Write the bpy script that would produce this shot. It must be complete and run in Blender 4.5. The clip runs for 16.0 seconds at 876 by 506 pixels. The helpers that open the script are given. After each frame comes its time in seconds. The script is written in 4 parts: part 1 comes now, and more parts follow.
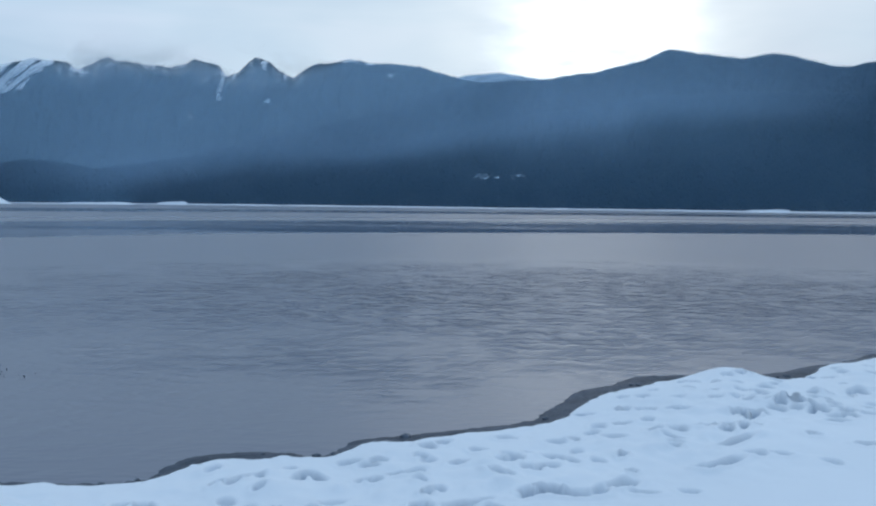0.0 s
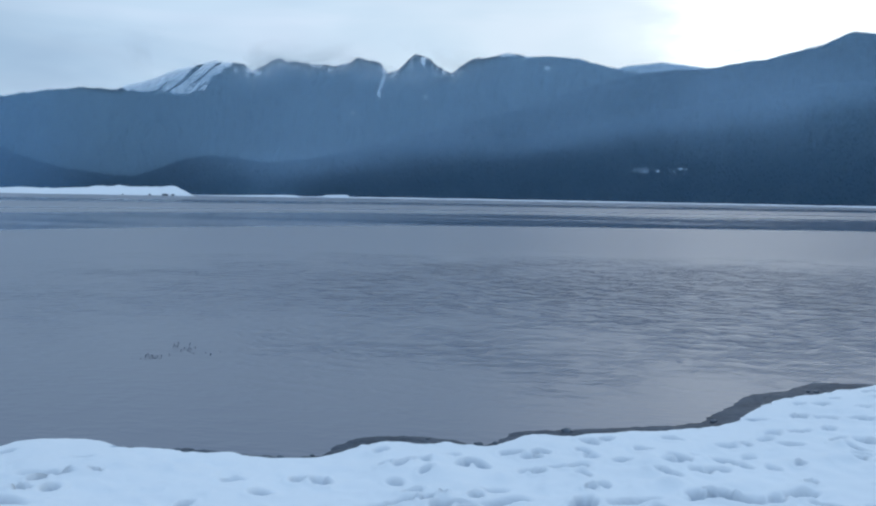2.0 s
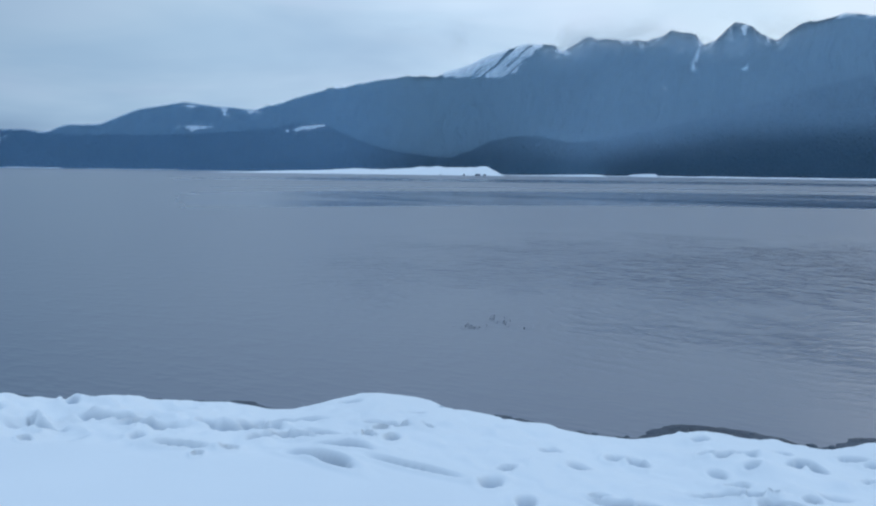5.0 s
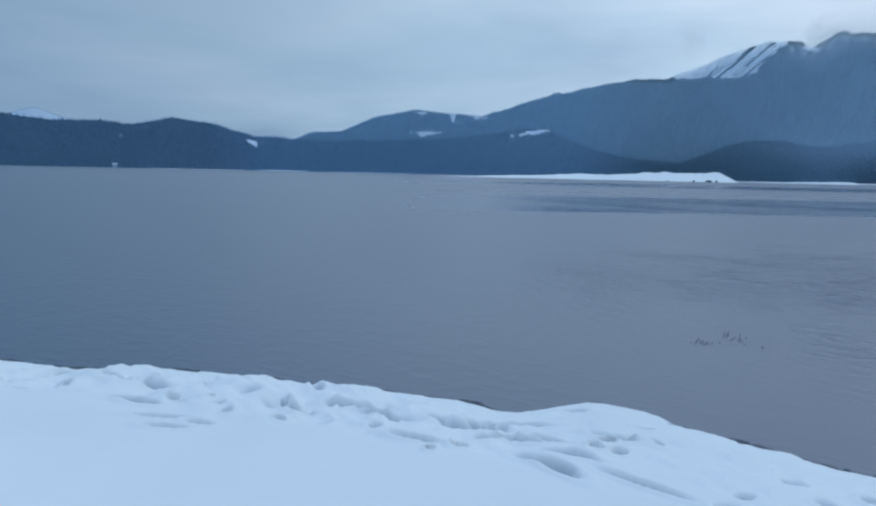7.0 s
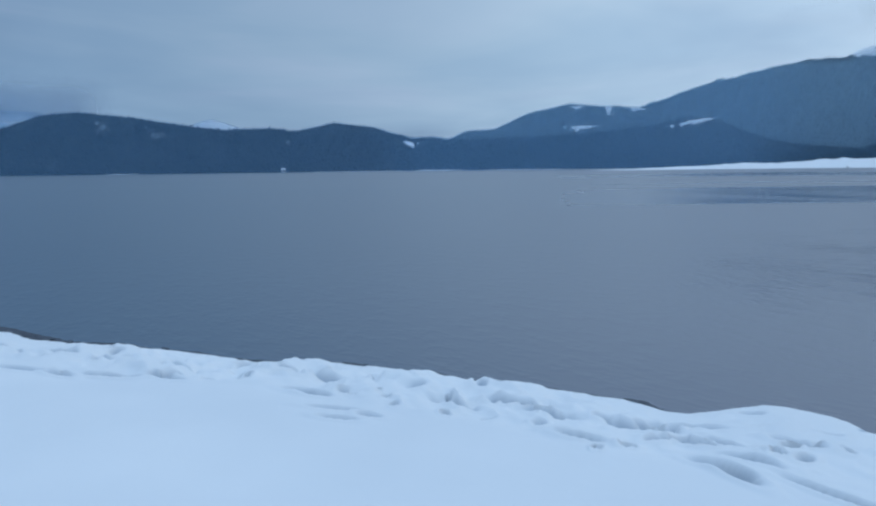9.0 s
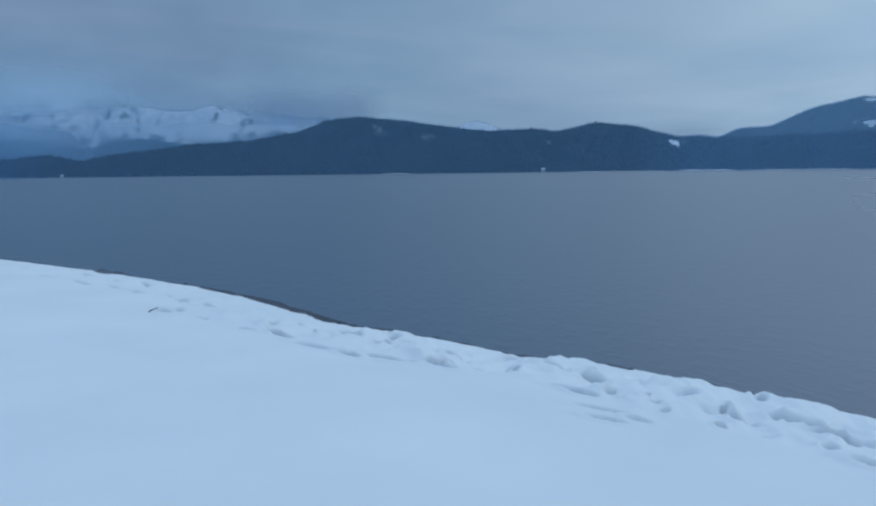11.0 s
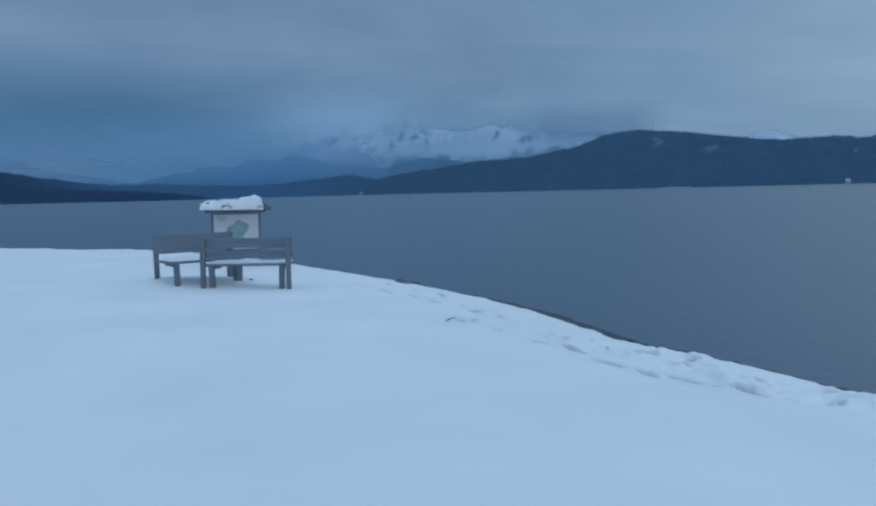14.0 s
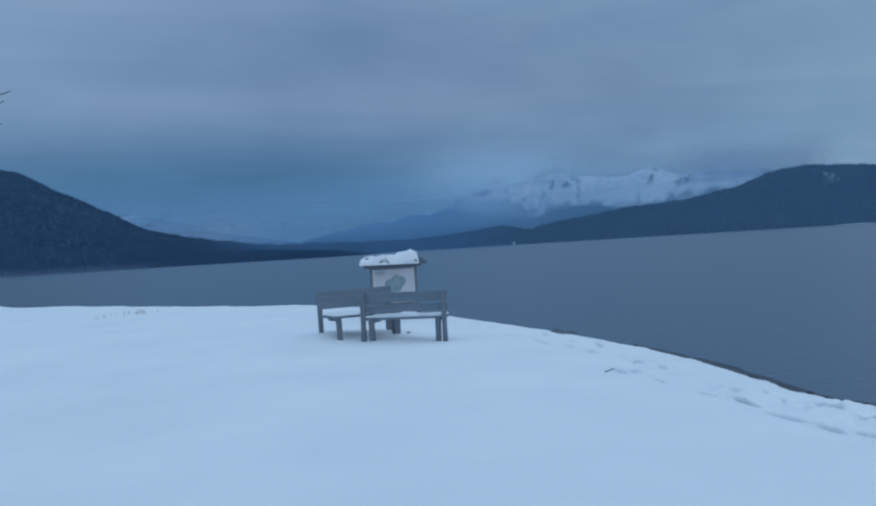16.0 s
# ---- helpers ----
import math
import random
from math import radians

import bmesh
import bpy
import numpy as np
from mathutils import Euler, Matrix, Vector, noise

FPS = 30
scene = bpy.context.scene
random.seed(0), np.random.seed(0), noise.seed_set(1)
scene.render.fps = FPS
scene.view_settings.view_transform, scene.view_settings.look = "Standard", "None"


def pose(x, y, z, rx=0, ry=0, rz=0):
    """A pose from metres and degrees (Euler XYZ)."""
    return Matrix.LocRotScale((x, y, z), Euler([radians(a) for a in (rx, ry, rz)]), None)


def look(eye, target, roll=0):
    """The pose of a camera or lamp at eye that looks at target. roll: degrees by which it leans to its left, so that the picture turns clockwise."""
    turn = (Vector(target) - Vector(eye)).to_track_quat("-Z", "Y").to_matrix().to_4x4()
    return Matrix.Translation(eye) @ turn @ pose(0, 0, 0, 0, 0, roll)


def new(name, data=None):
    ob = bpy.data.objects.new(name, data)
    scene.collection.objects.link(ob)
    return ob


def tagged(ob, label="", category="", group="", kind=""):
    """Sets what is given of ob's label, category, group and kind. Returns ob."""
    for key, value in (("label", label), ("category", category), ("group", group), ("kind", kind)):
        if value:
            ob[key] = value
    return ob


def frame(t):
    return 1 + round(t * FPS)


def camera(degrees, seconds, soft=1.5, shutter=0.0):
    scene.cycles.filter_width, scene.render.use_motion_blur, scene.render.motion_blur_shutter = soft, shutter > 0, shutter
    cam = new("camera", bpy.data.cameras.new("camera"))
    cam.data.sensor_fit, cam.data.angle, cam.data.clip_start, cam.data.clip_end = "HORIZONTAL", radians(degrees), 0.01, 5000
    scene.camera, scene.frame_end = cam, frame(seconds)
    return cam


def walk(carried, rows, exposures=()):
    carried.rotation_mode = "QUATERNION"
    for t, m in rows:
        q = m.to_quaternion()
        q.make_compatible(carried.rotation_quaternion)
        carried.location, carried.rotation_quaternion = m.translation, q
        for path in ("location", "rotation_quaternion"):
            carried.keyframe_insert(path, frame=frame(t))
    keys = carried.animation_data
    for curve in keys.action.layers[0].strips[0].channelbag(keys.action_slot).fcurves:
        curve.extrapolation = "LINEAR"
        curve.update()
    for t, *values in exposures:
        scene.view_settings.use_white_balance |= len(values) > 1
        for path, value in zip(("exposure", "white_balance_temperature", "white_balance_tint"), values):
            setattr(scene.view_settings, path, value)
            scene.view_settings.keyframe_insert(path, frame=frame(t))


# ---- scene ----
cam = camera(58.2, 16.0, soft=2.2)
# seconds, x, y, z, yaw, pitch, roll: a person turns on the spot with the camera at arm's length
ROWS = [
    (0, -0.051, -0.021, 1.513, -0.00, -3.41, -0.76),
    (0.5, -0.064, -0.025, 1.509, 1.98, -3.62, -1.01),
    (1, -0.087, -0.018, 1.501, 4.21, -3.81, -1.21),
    (1.5, -0.113, -0.045, 1.508, 7.99, -3.89, -0.97),
    (2, -0.134, -0.071, 1.505, 11.21, -4.03, -1.07),
    (2.5, -0.140, -0.054, 1.509, 14.51, -4.35, -0.75),
    (3, -0.169, -0.051, 1.500, 18.32, -4.24, -0.71),
    (3.5, -0.185, -0.058, 1.496, 20.95, -4.03, -1.01),
    (4, -0.217, -0.074, 1.489, 24.51, -4.41, -0.98),
    (4.5, -0.234, -0.097, 1.491, 28.85, -5.24, -0.83),
    (7, -0.299, -0.181, 1.509, 49.18, -5.79, -1.23),
    (7.5, -0.328, -0.194, 1.507, 52.58, -5.51, -1.23),
    (8, -0.338, -0.178, 1.499, 53.83, -5.72, -0.99),
    (8.5, -0.362, -0.190, 1.489, 55.02, -6.18, 0.51),
    (9, -0.348, -0.200, 1.499, 60.32, -6.06, 0.71),
    (9.5, -0.350, -0.217, 1.501, 66.84, -6.14, 1.81),
    (10, -0.341, -0.238, 1.492, 71.26, -6.14, 1.53),
    (12.5, -0.423, -0.444, 1.505, 88.91, -5.77, 0.45),
    (13, -0.427, -0.472, 1.484, 91.77, -5.99, 0.62),
    (13.5, -0.440, -0.487, 1.498, 95.56, -5.50, 1.18),
    (14, -0.421, -0.509, 1.498, 98.81, -4.43, 1.35),
    (14.5, -0.429, -0.518, 1.490, 100.68, -4.55, 0.83),
    (15, -0.431, -0.530, 1.492, 104.64, -4.47, 1.73),
    (15.5, -0.431, -0.522, 1.508, 107.77, -2.89, 2.87),
    (16, -0.434, -0.508, 1.514, 109.91, -0.33, 3.53),
]
EXPOSURES = [(0.0, -0.08, 6500, 10), (0.5, -0.04, 6497, 10), (1.5, 0.01, 6490, 10), (3.5, 0.04, 6480, 10), (4.5, 0.08, 6470, 10), (7.0, -0.02, 6460, 10), (9.0, 0.0, 6420, 10), (9.5, -0.11, 6400, 10), (10.0, -0.10, 6380, 10), (12.5, -0.26, 6300, 6), (14.5, -0.24, 6290, 7), (16.0, -0.18, 6270, 8)]
walk(cam, [(t, pose(x, y, z, 90 + pitch, roll, yaw)) for t, x, y, z, yaw, pitch, roll in ROWS], EXPOSURES)

EYE = 1.5
WATER = -0.5


# ---- light: a closed winter cloud deck, brightest where the low sun stands behind it ----
def ramp(nodes, stops, mode="LINEAR"):
    r = nodes.new("ShaderNodeValToRGB")
    r.color_ramp.interpolation = mode
    while len(r.color_ramp.elements) < len(stops):
        r.color_ramp.elements.new(0.5)
    for e, (p, c) in zip(r.color_ramp.elements, stops):
        e.position, e.color = p, (*c, 1) if len(c) == 3 else c
    return r


def grey(v):
    return (v, v, v)


SUN_AZ, SUN_EL = 14.0, 24.0
world = bpy.data.worlds.new("overcast_sky")
scene.world = world
world.use_nodes = True
wn, wl = world.node_tree.nodes, world.node_tree.links
wn.clear()
w_out = wn.new("ShaderNodeOutputWorld")
w_bg = wn.new("ShaderNodeBackground")
w_tc = wn.new("ShaderNodeTexCoord")
w_sky = wn.new("ShaderNodeTexSky")
w_sky.sky_type = "NISHITA"
w_sky.sun_disc = False
w_sky.sun_elevation, w_sky.sun_rotation = radians(SUN_EL), radians(SUN_AZ)
w_sky.air_density, w_sky.dust_density = 1.0, 2.0


def wmath(op, a, b=None, clamp=False):
    n = wn.new("ShaderNodeMath")
    n.operation, n.use_clamp = op, clamp
    for i, v in enumerate((a, b)):
        if v is None:
            continue
        if isinstance(v, (int, float)):
            n.inputs[i].default_value = v
        else:
            wl.new(v, n.inputs[i])
    return n.outputs[0]


def wmix(fac, a, b, blend="MIX"):
    n = wn.new("ShaderNodeMix")
    n.data_type, n.blend_type = "RGBA", blend
    for key, v in ((0, fac), (6, a), (7, b)):
        if isinstance(v, (int, float)):
            n.inputs[key].default_value = v
        elif isinstance(v, tuple):
            n.inputs[key].default_value = (*v, 1)
        else:
            wl.new(v, n.inputs[key])
    return n.outputs[2]


w_sep = wn.new("ShaderNodeSeparateXYZ")
wl.new(w_tc.outputs["Generated"], w_sep.inputs[0])
dx, dy, dz = w_sep.outputs
flat = wmath("SQRT", wmath("ADD", wmath("ADD", wmath("MULTIPLY", dx, dx), wmath("MULTIPLY", dy, dy)), 1e-5))
toward = wmath("DIVIDE", wmath("ADD", wmath("MULTIPLY", dx, math.sin(radians(SUN_AZ))), wmath("MULTIPLY", dy, math.cos(radians(SUN_AZ)))), flat)
facing = wmath("ADD", wmath("MULTIPLY", toward, 0.5), 0.5)
# low sky, over the mountains; the deck above it; the zenith
low_sky = ramp(wn, [(0.0, (0.057, 0.155, 0.283)), (0.12, (0.062, 0.165, 0.298)), (0.22, (0.098, 0.22, 0.375)), (0.34, (0.16, 0.27, 0.42)), (0.52, (0.245, 0.35, 0.475)), (0.70, (0.365, 0.48, 0.605)), (0.85, (0.62, 0.75, 0.87)), (0.94, (0.72, 0.81, 0.89)), (1.0, (0.70, 0.78, 0.85))], "B_SPLINE")
mid_sky = ramp(wn, [(0.0, (0.252, 0.36, 0.500)), (0.15, (0.238, 0.328, 0.458)), (0.32, (0.232, 0.33, 0.46)), (0.52, (0.245, 0.345, 0.462)), (0.70, (0.385, 0.50, 0.615)), (0.85, (0.62, 0.74, 0.85)), (0.94, (0.68, 0.77, 0.84)), (1.0, (0.62, 0.70, 0.77))], "B_SPLINE")
wl.new(facing, low_sky.inputs[0])
wl.new(facing, mid_sky.inputs[0])


def wspan(v, a, b):
    k = wn.new("ShaderNodeMapRange")
    k.interpolation_type = "SMOOTHSTEP"
    k.inputs[1].default_value, k.inputs[2].default_value = a, b
    wl.new(v, k.inputs[0])
    return k.outputs[0]


# the blue gloom under the deck stands higher at the dark end of the lake
gloom = wmath("MULTIPLY", wmath("SUBTRACT", 1.0, wspan(facing, 0.10, 0.30)), 0.034)
deck = wmix(wspan(wmath("SUBTRACT", dz, gloom), 0.06, 0.17), low_sky.outputs[0], mid_sky.outputs[0])
deck = wmix(wspan(dz, 0.25, 0.85), deck, (0.62, 0.80, 1.0))
# cloud texture on a flat layer overhead
w_h = wmath("ADD", wmath("MAXIMUM", dz, 0.0), 0.16)
w_comb = wn.new("ShaderNodeCombineXYZ")
wl.new(wmath("DIVIDE", dx, w_h), w_comb.inputs[0])
wl.new(wmath("DIVIDE", dy, w_h), w_comb.inputs[1])
w_n1 = wn.new("ShaderNodeTexNoise")
w_n1.inputs["Scale"].default_value, w_n1.inputs["Detail"].default_value, w_n1.inputs["Roughness"].default_value = 0.55, 4.0, 0.5
w_n1.inputs["Distortion"].default_value = 0.5
wl.new(w_comb.outputs[0], w_n1.inputs["Vector"])
w_r1 = ramp(wn, [(0.30, (0.76, 0.79, 0.84)), (0.50, grey(1.0)), (0.70, (1.24, 1.18, 1.12))])
wl.new(w_n1.outputs[0], w_r1.inputs[0])
clouds = wmix(1.0, deck, w_r1.outputs[0], "MULTIPLY")
# long flat bars of stratus low over the lake
w_comb2 = wn.new("ShaderNodeCombineXYZ")
for k_, (v_, f_) in enumerate(((dx, 2.2), (dy, 2.2), (dz, 13.0))):
    wl.new(wmath("MULTIPLY", v_, f_), w_comb2.inputs[k_])
w_n3 = wn.new("ShaderNodeTexNoise")
w_n3.inputs["Scale"].default_value, w_n3.inputs["Detail"].default_value, w_n3.inputs["Roughness"].default_value = 1.0, 4.0, 0.5
w_n3.inputs["Distortion"].default_value = 0.6
wl.new(w_comb2.outputs[0], w_n3.inputs["Vector"])
w_r3 = ramp(wn, [(0.33, (0.89, 0.93, 0.96)), (0.50, (1.0, 1.0, 1.0)), (0.67, (1.13, 1.06, 1.05))])
wl.new(w_n3.outputs[0], w_r3.inputs[0])
clouds = wmix(1.0, clouds, w_r3.outputs[0], "MULTIPLY")
# the thin place in the cloud with the sun behind it
gx_, gy_, gz_ = math.sin(radians(11)) * math.cos(radians(12.5)), math.cos(radians(11)) * math.cos(radians(12.5)), math.sin(radians(12.5))
aim = wmath("ADD", wmath("ADD", wmath("MULTIPLY", dx, gx_), wmath("MULTIPLY", dy, gy_)), wmath("MULTIPLY", dz, gz_))
w_n2 = wn.new("ShaderNodeTexNoise")
w_n2.inputs["Scale"].default_value, w_n2.inputs["Detail"].default_value, w_n2.inputs["Roughness"].default_value = 1.7, 4.0, 0.5
wl.new(w_comb.outputs[0], w_n2.inputs["Vector"])
thin = wmath("MULTIPLY", wmath("MULTIPLY", wspan(aim, math.cos(radians(13)), 1.0), 0.7), wspan(w_n2.outputs[0], 0.33, 0.70))
clouds = wmix(thin, clouds, (1.0, 1.01, 0.99))
core = wspan(aim, math.cos(radians(9.5)), 1.0)
clouds = wmix(wmath("MULTIPLY", wmath("MULTIPLY", core, core), wspan(w_n2.outputs[0], 0.30, 0.72)), clouds, (2.3, 2.28, 2.2))
w_sk = wmix(1.0, w_sky.outputs[0], (0.1, 0.1, 0.1), "MULTIPLY")
w_total = wmix(1.0, wmix(0.93, w_sk, clouds), (0.90, 1.0, 1.10), "MULTIPLY")
wl.new(w_total, w_bg.inputs[0])
w_bg.inputs[1].default_value = 1.0
wl.new(w_bg.outputs[0], w_out.inputs[0])

sun_data = bpy.data.lights.new("sun", "SUN")
sun_data.energy, sun_data.angle, sun_data.color = 0.12, radians(40), (1.0, 0.97, 0.93)
sun = new("sun", sun_data)
sun_dir = Vector((math.sin(radians(SUN_AZ)) * math.cos(radians(SUN_EL)), math.cos(radians(SUN_AZ)) * math.cos(radians(SUN_EL)), math.sin(radians(SUN_EL))))
sun.matrix_world = look(sun_dir * 50, (0, 0, 0))


# ---- materials ----
def material(name):
    m = bpy.data.materials.new(name)
    m.use_nodes = True
    n, l = m.node_tree.nodes, m.node_tree.links
    b = n["Principled BSDF"]
    return m, n, l, b


def noise_node(n, l, scale, detail=4.0, rough=0.55, vector=None):
    t = n.new("ShaderNodeTexNoise")
    t.inputs["Scale"].default_value, t.inputs["Detail"].default_value, t.inputs["Roughness"].default_value = scale, detail, rough
    if vector is not None:
        l.new(vector, t.inputs["Vector"])
    return t


def mix_node(n, l, fac, a, b, blend="MIX"):
    x = n.new("ShaderNodeMix")
    x.data_type, x.blend_type = "RGBA", blend
    for key, v in ((0, fac), (6, a), (7, b)):
        if isinstance(v, (int, float)):
            x.inputs[key].default_value = v
        elif isinstance(v, tuple):
            x.inputs[key].default_value = (*v, 1)
        else:
            l.new(v, x.inputs[key])
    return x.outputs[2]


def bump_node(n, l, height, strength, distance):
    b = n.new("ShaderNodeBump")
    b.inputs["Strength"].default_value, b.inputs["Distance"].default_value = strength, distance
    l.new(height, b.inputs["Height"])
    return b


def plain(name, c1, c2, scale, rough=0.8, bump=0.3, dist=0.004, stretch=None, gloss=0.5):
    """A surface of two tones in grain and blotches, with fine relief."""
    m, n, l, b = material(name)
    tc = n.new("ShaderNodeTexCoord")
    vec = tc.outputs["Object"]
    if stretch:
        mp = n.new("ShaderNodeMapping")
        mp.inputs["Scale"].default_value = stretch
        l.new(vec, mp.inputs[0])
        vec = mp.outputs[0]
    a = noise_node(n, l, scale, 6, 0.6, vec)
    c = noise_node(n, l, scale * 0.12, 3, 0.5, vec)
    f = mix_node(n, l, 0.5, a.outputs[0], c.outputs[0])
    r = ramp(n, [(0.36, c1), (0.64, c2)])
    l.new(f, r.inputs[0])
    l.new(r.outputs[0], b.inputs["Base Color"])
    b.inputs["Roughness"].default_value = rough
    b.inputs["Specular IOR Level"].default_value = gloss
    l.new(bump_node(n, l, a.outputs[0], bump, dist).outputs[0], b.inputs["Normal"])
    return m


def snow_material():
    m, n, l, b = material("snow")
    tc = n.new("ShaderNodeTexCoord")
    big = noise_node(n, l, 0.5, 3, 0.5, tc.outputs["Object"])
    mid = noise_node(n, l, 9, 4, 0.55, tc.outputs["Object"])
    fine = noise_node(n, l, 120, 3, 0.6, tc.outputs["Object"])
    r = ramp(n, [(0.3, (0.83, 0.85, 0.87)), (0.7, (0.90, 0.91, 0.92))])
    l.new(big.outputs[0], r.inputs[0])
    # footprints and ruts take a darker blue-grey that paints in their shade
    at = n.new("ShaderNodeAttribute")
    at.attribute_name = "hollow_shade"
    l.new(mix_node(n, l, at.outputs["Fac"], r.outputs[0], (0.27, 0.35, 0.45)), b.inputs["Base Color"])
    b.inputs["Roughness"].default_value = 0.75
    b.inputs["Specular IOR Level"].default_value = 0.25
    h = mix_node(n, l, 0.25, mid.outputs[0], fine.outputs[0])
    l.new(bump_node(n, l, h, 0.35, 0.012).outputs[0], b.inputs["Normal"])
    return m


def water_material():
    m, n, l, b = material("lake_water")
    tc = n.new("ShaderNodeTexCoord")
    pos = tc.outputs["Object"]
    sep = n.new("ShaderNodeSeparateXYZ")
    l.new(pos, sep.inputs[0])

    def calc(op, a, c=None, d=None, clamp=False):
        k = n.new("ShaderNodeMath")
        k.operation, k.use_clamp = op, clamp
        for i, v in enumerate((a, c, d)):
            if isinstance(v, (int, float)):
                k.inputs[i].default_value = v
            elif v is not None:
                l.new(v, k.inputs[i])
        return k.outputs[0]

    def span(v, a, c, lo=0.0, hi=1.0):
        k = n.new("ShaderNodeMapRange")
        k.interpolation_type = "SMOOTHSTEP"
        k.inputs[1].default_value, k.inputs[2].default_value, k.inputs[3].default_value, k.inputs[4].default_value = a, c, lo, hi
        l.new(v, k.inputs[0])
        return k.outputs[0]

    x, y = sep.outputs[0], sep.outputs[1]
    # wavelets of about a metre, crests across the wind, with finer ones on them
    mp = n.new("ShaderNodeMapping")
    mp.inputs["Rotation"].default_value = (0, 0, radians(8))
    mp.inputs["Scale"].default_value = (0.74, 1.5, 1.0)
    l.new(pos, mp.inputs[0])
    wavelet = noise_node(n, l, 3.1, 2, 0.5, mp.outputs[0])
    wavelet.inputs["Distortion"].default_value = 0.25
    fine = noise_node(n, l, 6.5, 2, 0.5, mp.outputs[0])
    h = mix_node(n, l, 0.22, wavelet.outputs[0], fine.outputs[0])
    # the gust that roughens the near water
    ex = calc("DIVIDE", calc("SUBTRACT", x, 3.5), 15.0)
    ey = calc("DIVIDE", calc("SUBTRACT", y, 19.5), 9.0)
    q = calc("SQRT", calc("ADD", calc("MULTIPLY", ex, ex), calc("MULTIPLY", ey, ey)))
    patchy = noise_node(n, l, 0.32, 4, 0.55, pos)
    q = calc("ADD", q, calc("MULTIPLY_ADD", patchy.outputs[0], 1.7, -0.85))
    gust = span(q, 0.15, 1.35, 1.0, 0.04)
    bp = n.new("ShaderNodeBump")
    bp.inputs["Distance"].default_value = 0.155
    crest_only = span(h, 0.46, 0.72)
    l.new(calc("MULTIPLY_ADD", h, 0.9, crest_only), bp.inputs["Height"])
    # slicks of still water far out, in long bands
    wob = noise_node(n, l, 0.012, 2, 0.5, pos)
    r = calc("SQRT", calc("ADD", calc("MULTIPLY", x, x), calc("MULTIPLY", y, y)))
    az = calc("ARCTAN2", calc("MULTIPLY", x, -1.0), y)
    # they run slantwise, farther out towards the bright end
    r = calc("MULTIPLY", r, calc("MAXIMUM", calc("MULTIPLY_ADD", az, 0.437, 0.92), 0.5))
    r = calc("MULTIPLY", r, calc("MULTIPLY_ADD", wob.outputs[0], 0.24, 0.88))
    bands = ramp(n, [(0.0, grey(0)), (0.174, grey(0)), (0.182, grey(1)), (0.25, grey(0.85)), (0.30, grey(0.95)), (0.325, grey(0)), (0.385, grey(0)), (0.40, grey(0.4)), (0.42, grey(0)), (0.60, grey(0)), (0.64, grey(1)), (0.90, grey(1)), (0.96, grey(0))])
    l.new(calc("DIVIDE", r, 310.0), bands.inputs[0])
    still = calc("MULTIPLY", bands.outputs[0], calc("MULTIPLY", span(az, radians(33), radians(55), 1.0, 0.0), span(az, radians(-75), radians(-50), 0.0, 1.0)))
    streak = n.new("ShaderNodeMapping")
    streak.inputs["Scale"].default_value = (0.02, 0.11, 1.0)
    l.new(pos, streak.inputs[0])
    torn = noise_node(n, l, 1.0, 4, 0.6, streak.outputs[0])
    still = calc("MULTIPLY", still, span(torn.outputs[0], 0.32, 0.62, 0.35, 0.95))
    moving = calc("SUBTRACT", 1.0, still, clamp=True)
    l.new(calc("MULTIPLY", gust, moving), bp.inputs["Strength"])
    l.new(bp.outputs[0], b.inputs["Normal"])
    l.new(calc("MULTIPLY_ADD", moving, 0.235, 0.05), b.inputs["Roughness"])
    # sky tint painted in: paler grey towards the bright end, darker bluer beyond the bend
    sky_tint = span(calc("ADD", az, calc("MULTIPLY_ADD", wob.outputs[0], 0.5, -0.25)), radians(36), radians(98))
    l.new(mix_node(n, l, sky_tint, (0.170, 0.181, 0.222), (0.056, 0.107, 0.162)), b.inputs["Base Color"])
    b.inputs["IOR"].default_value = 1.333
    return m


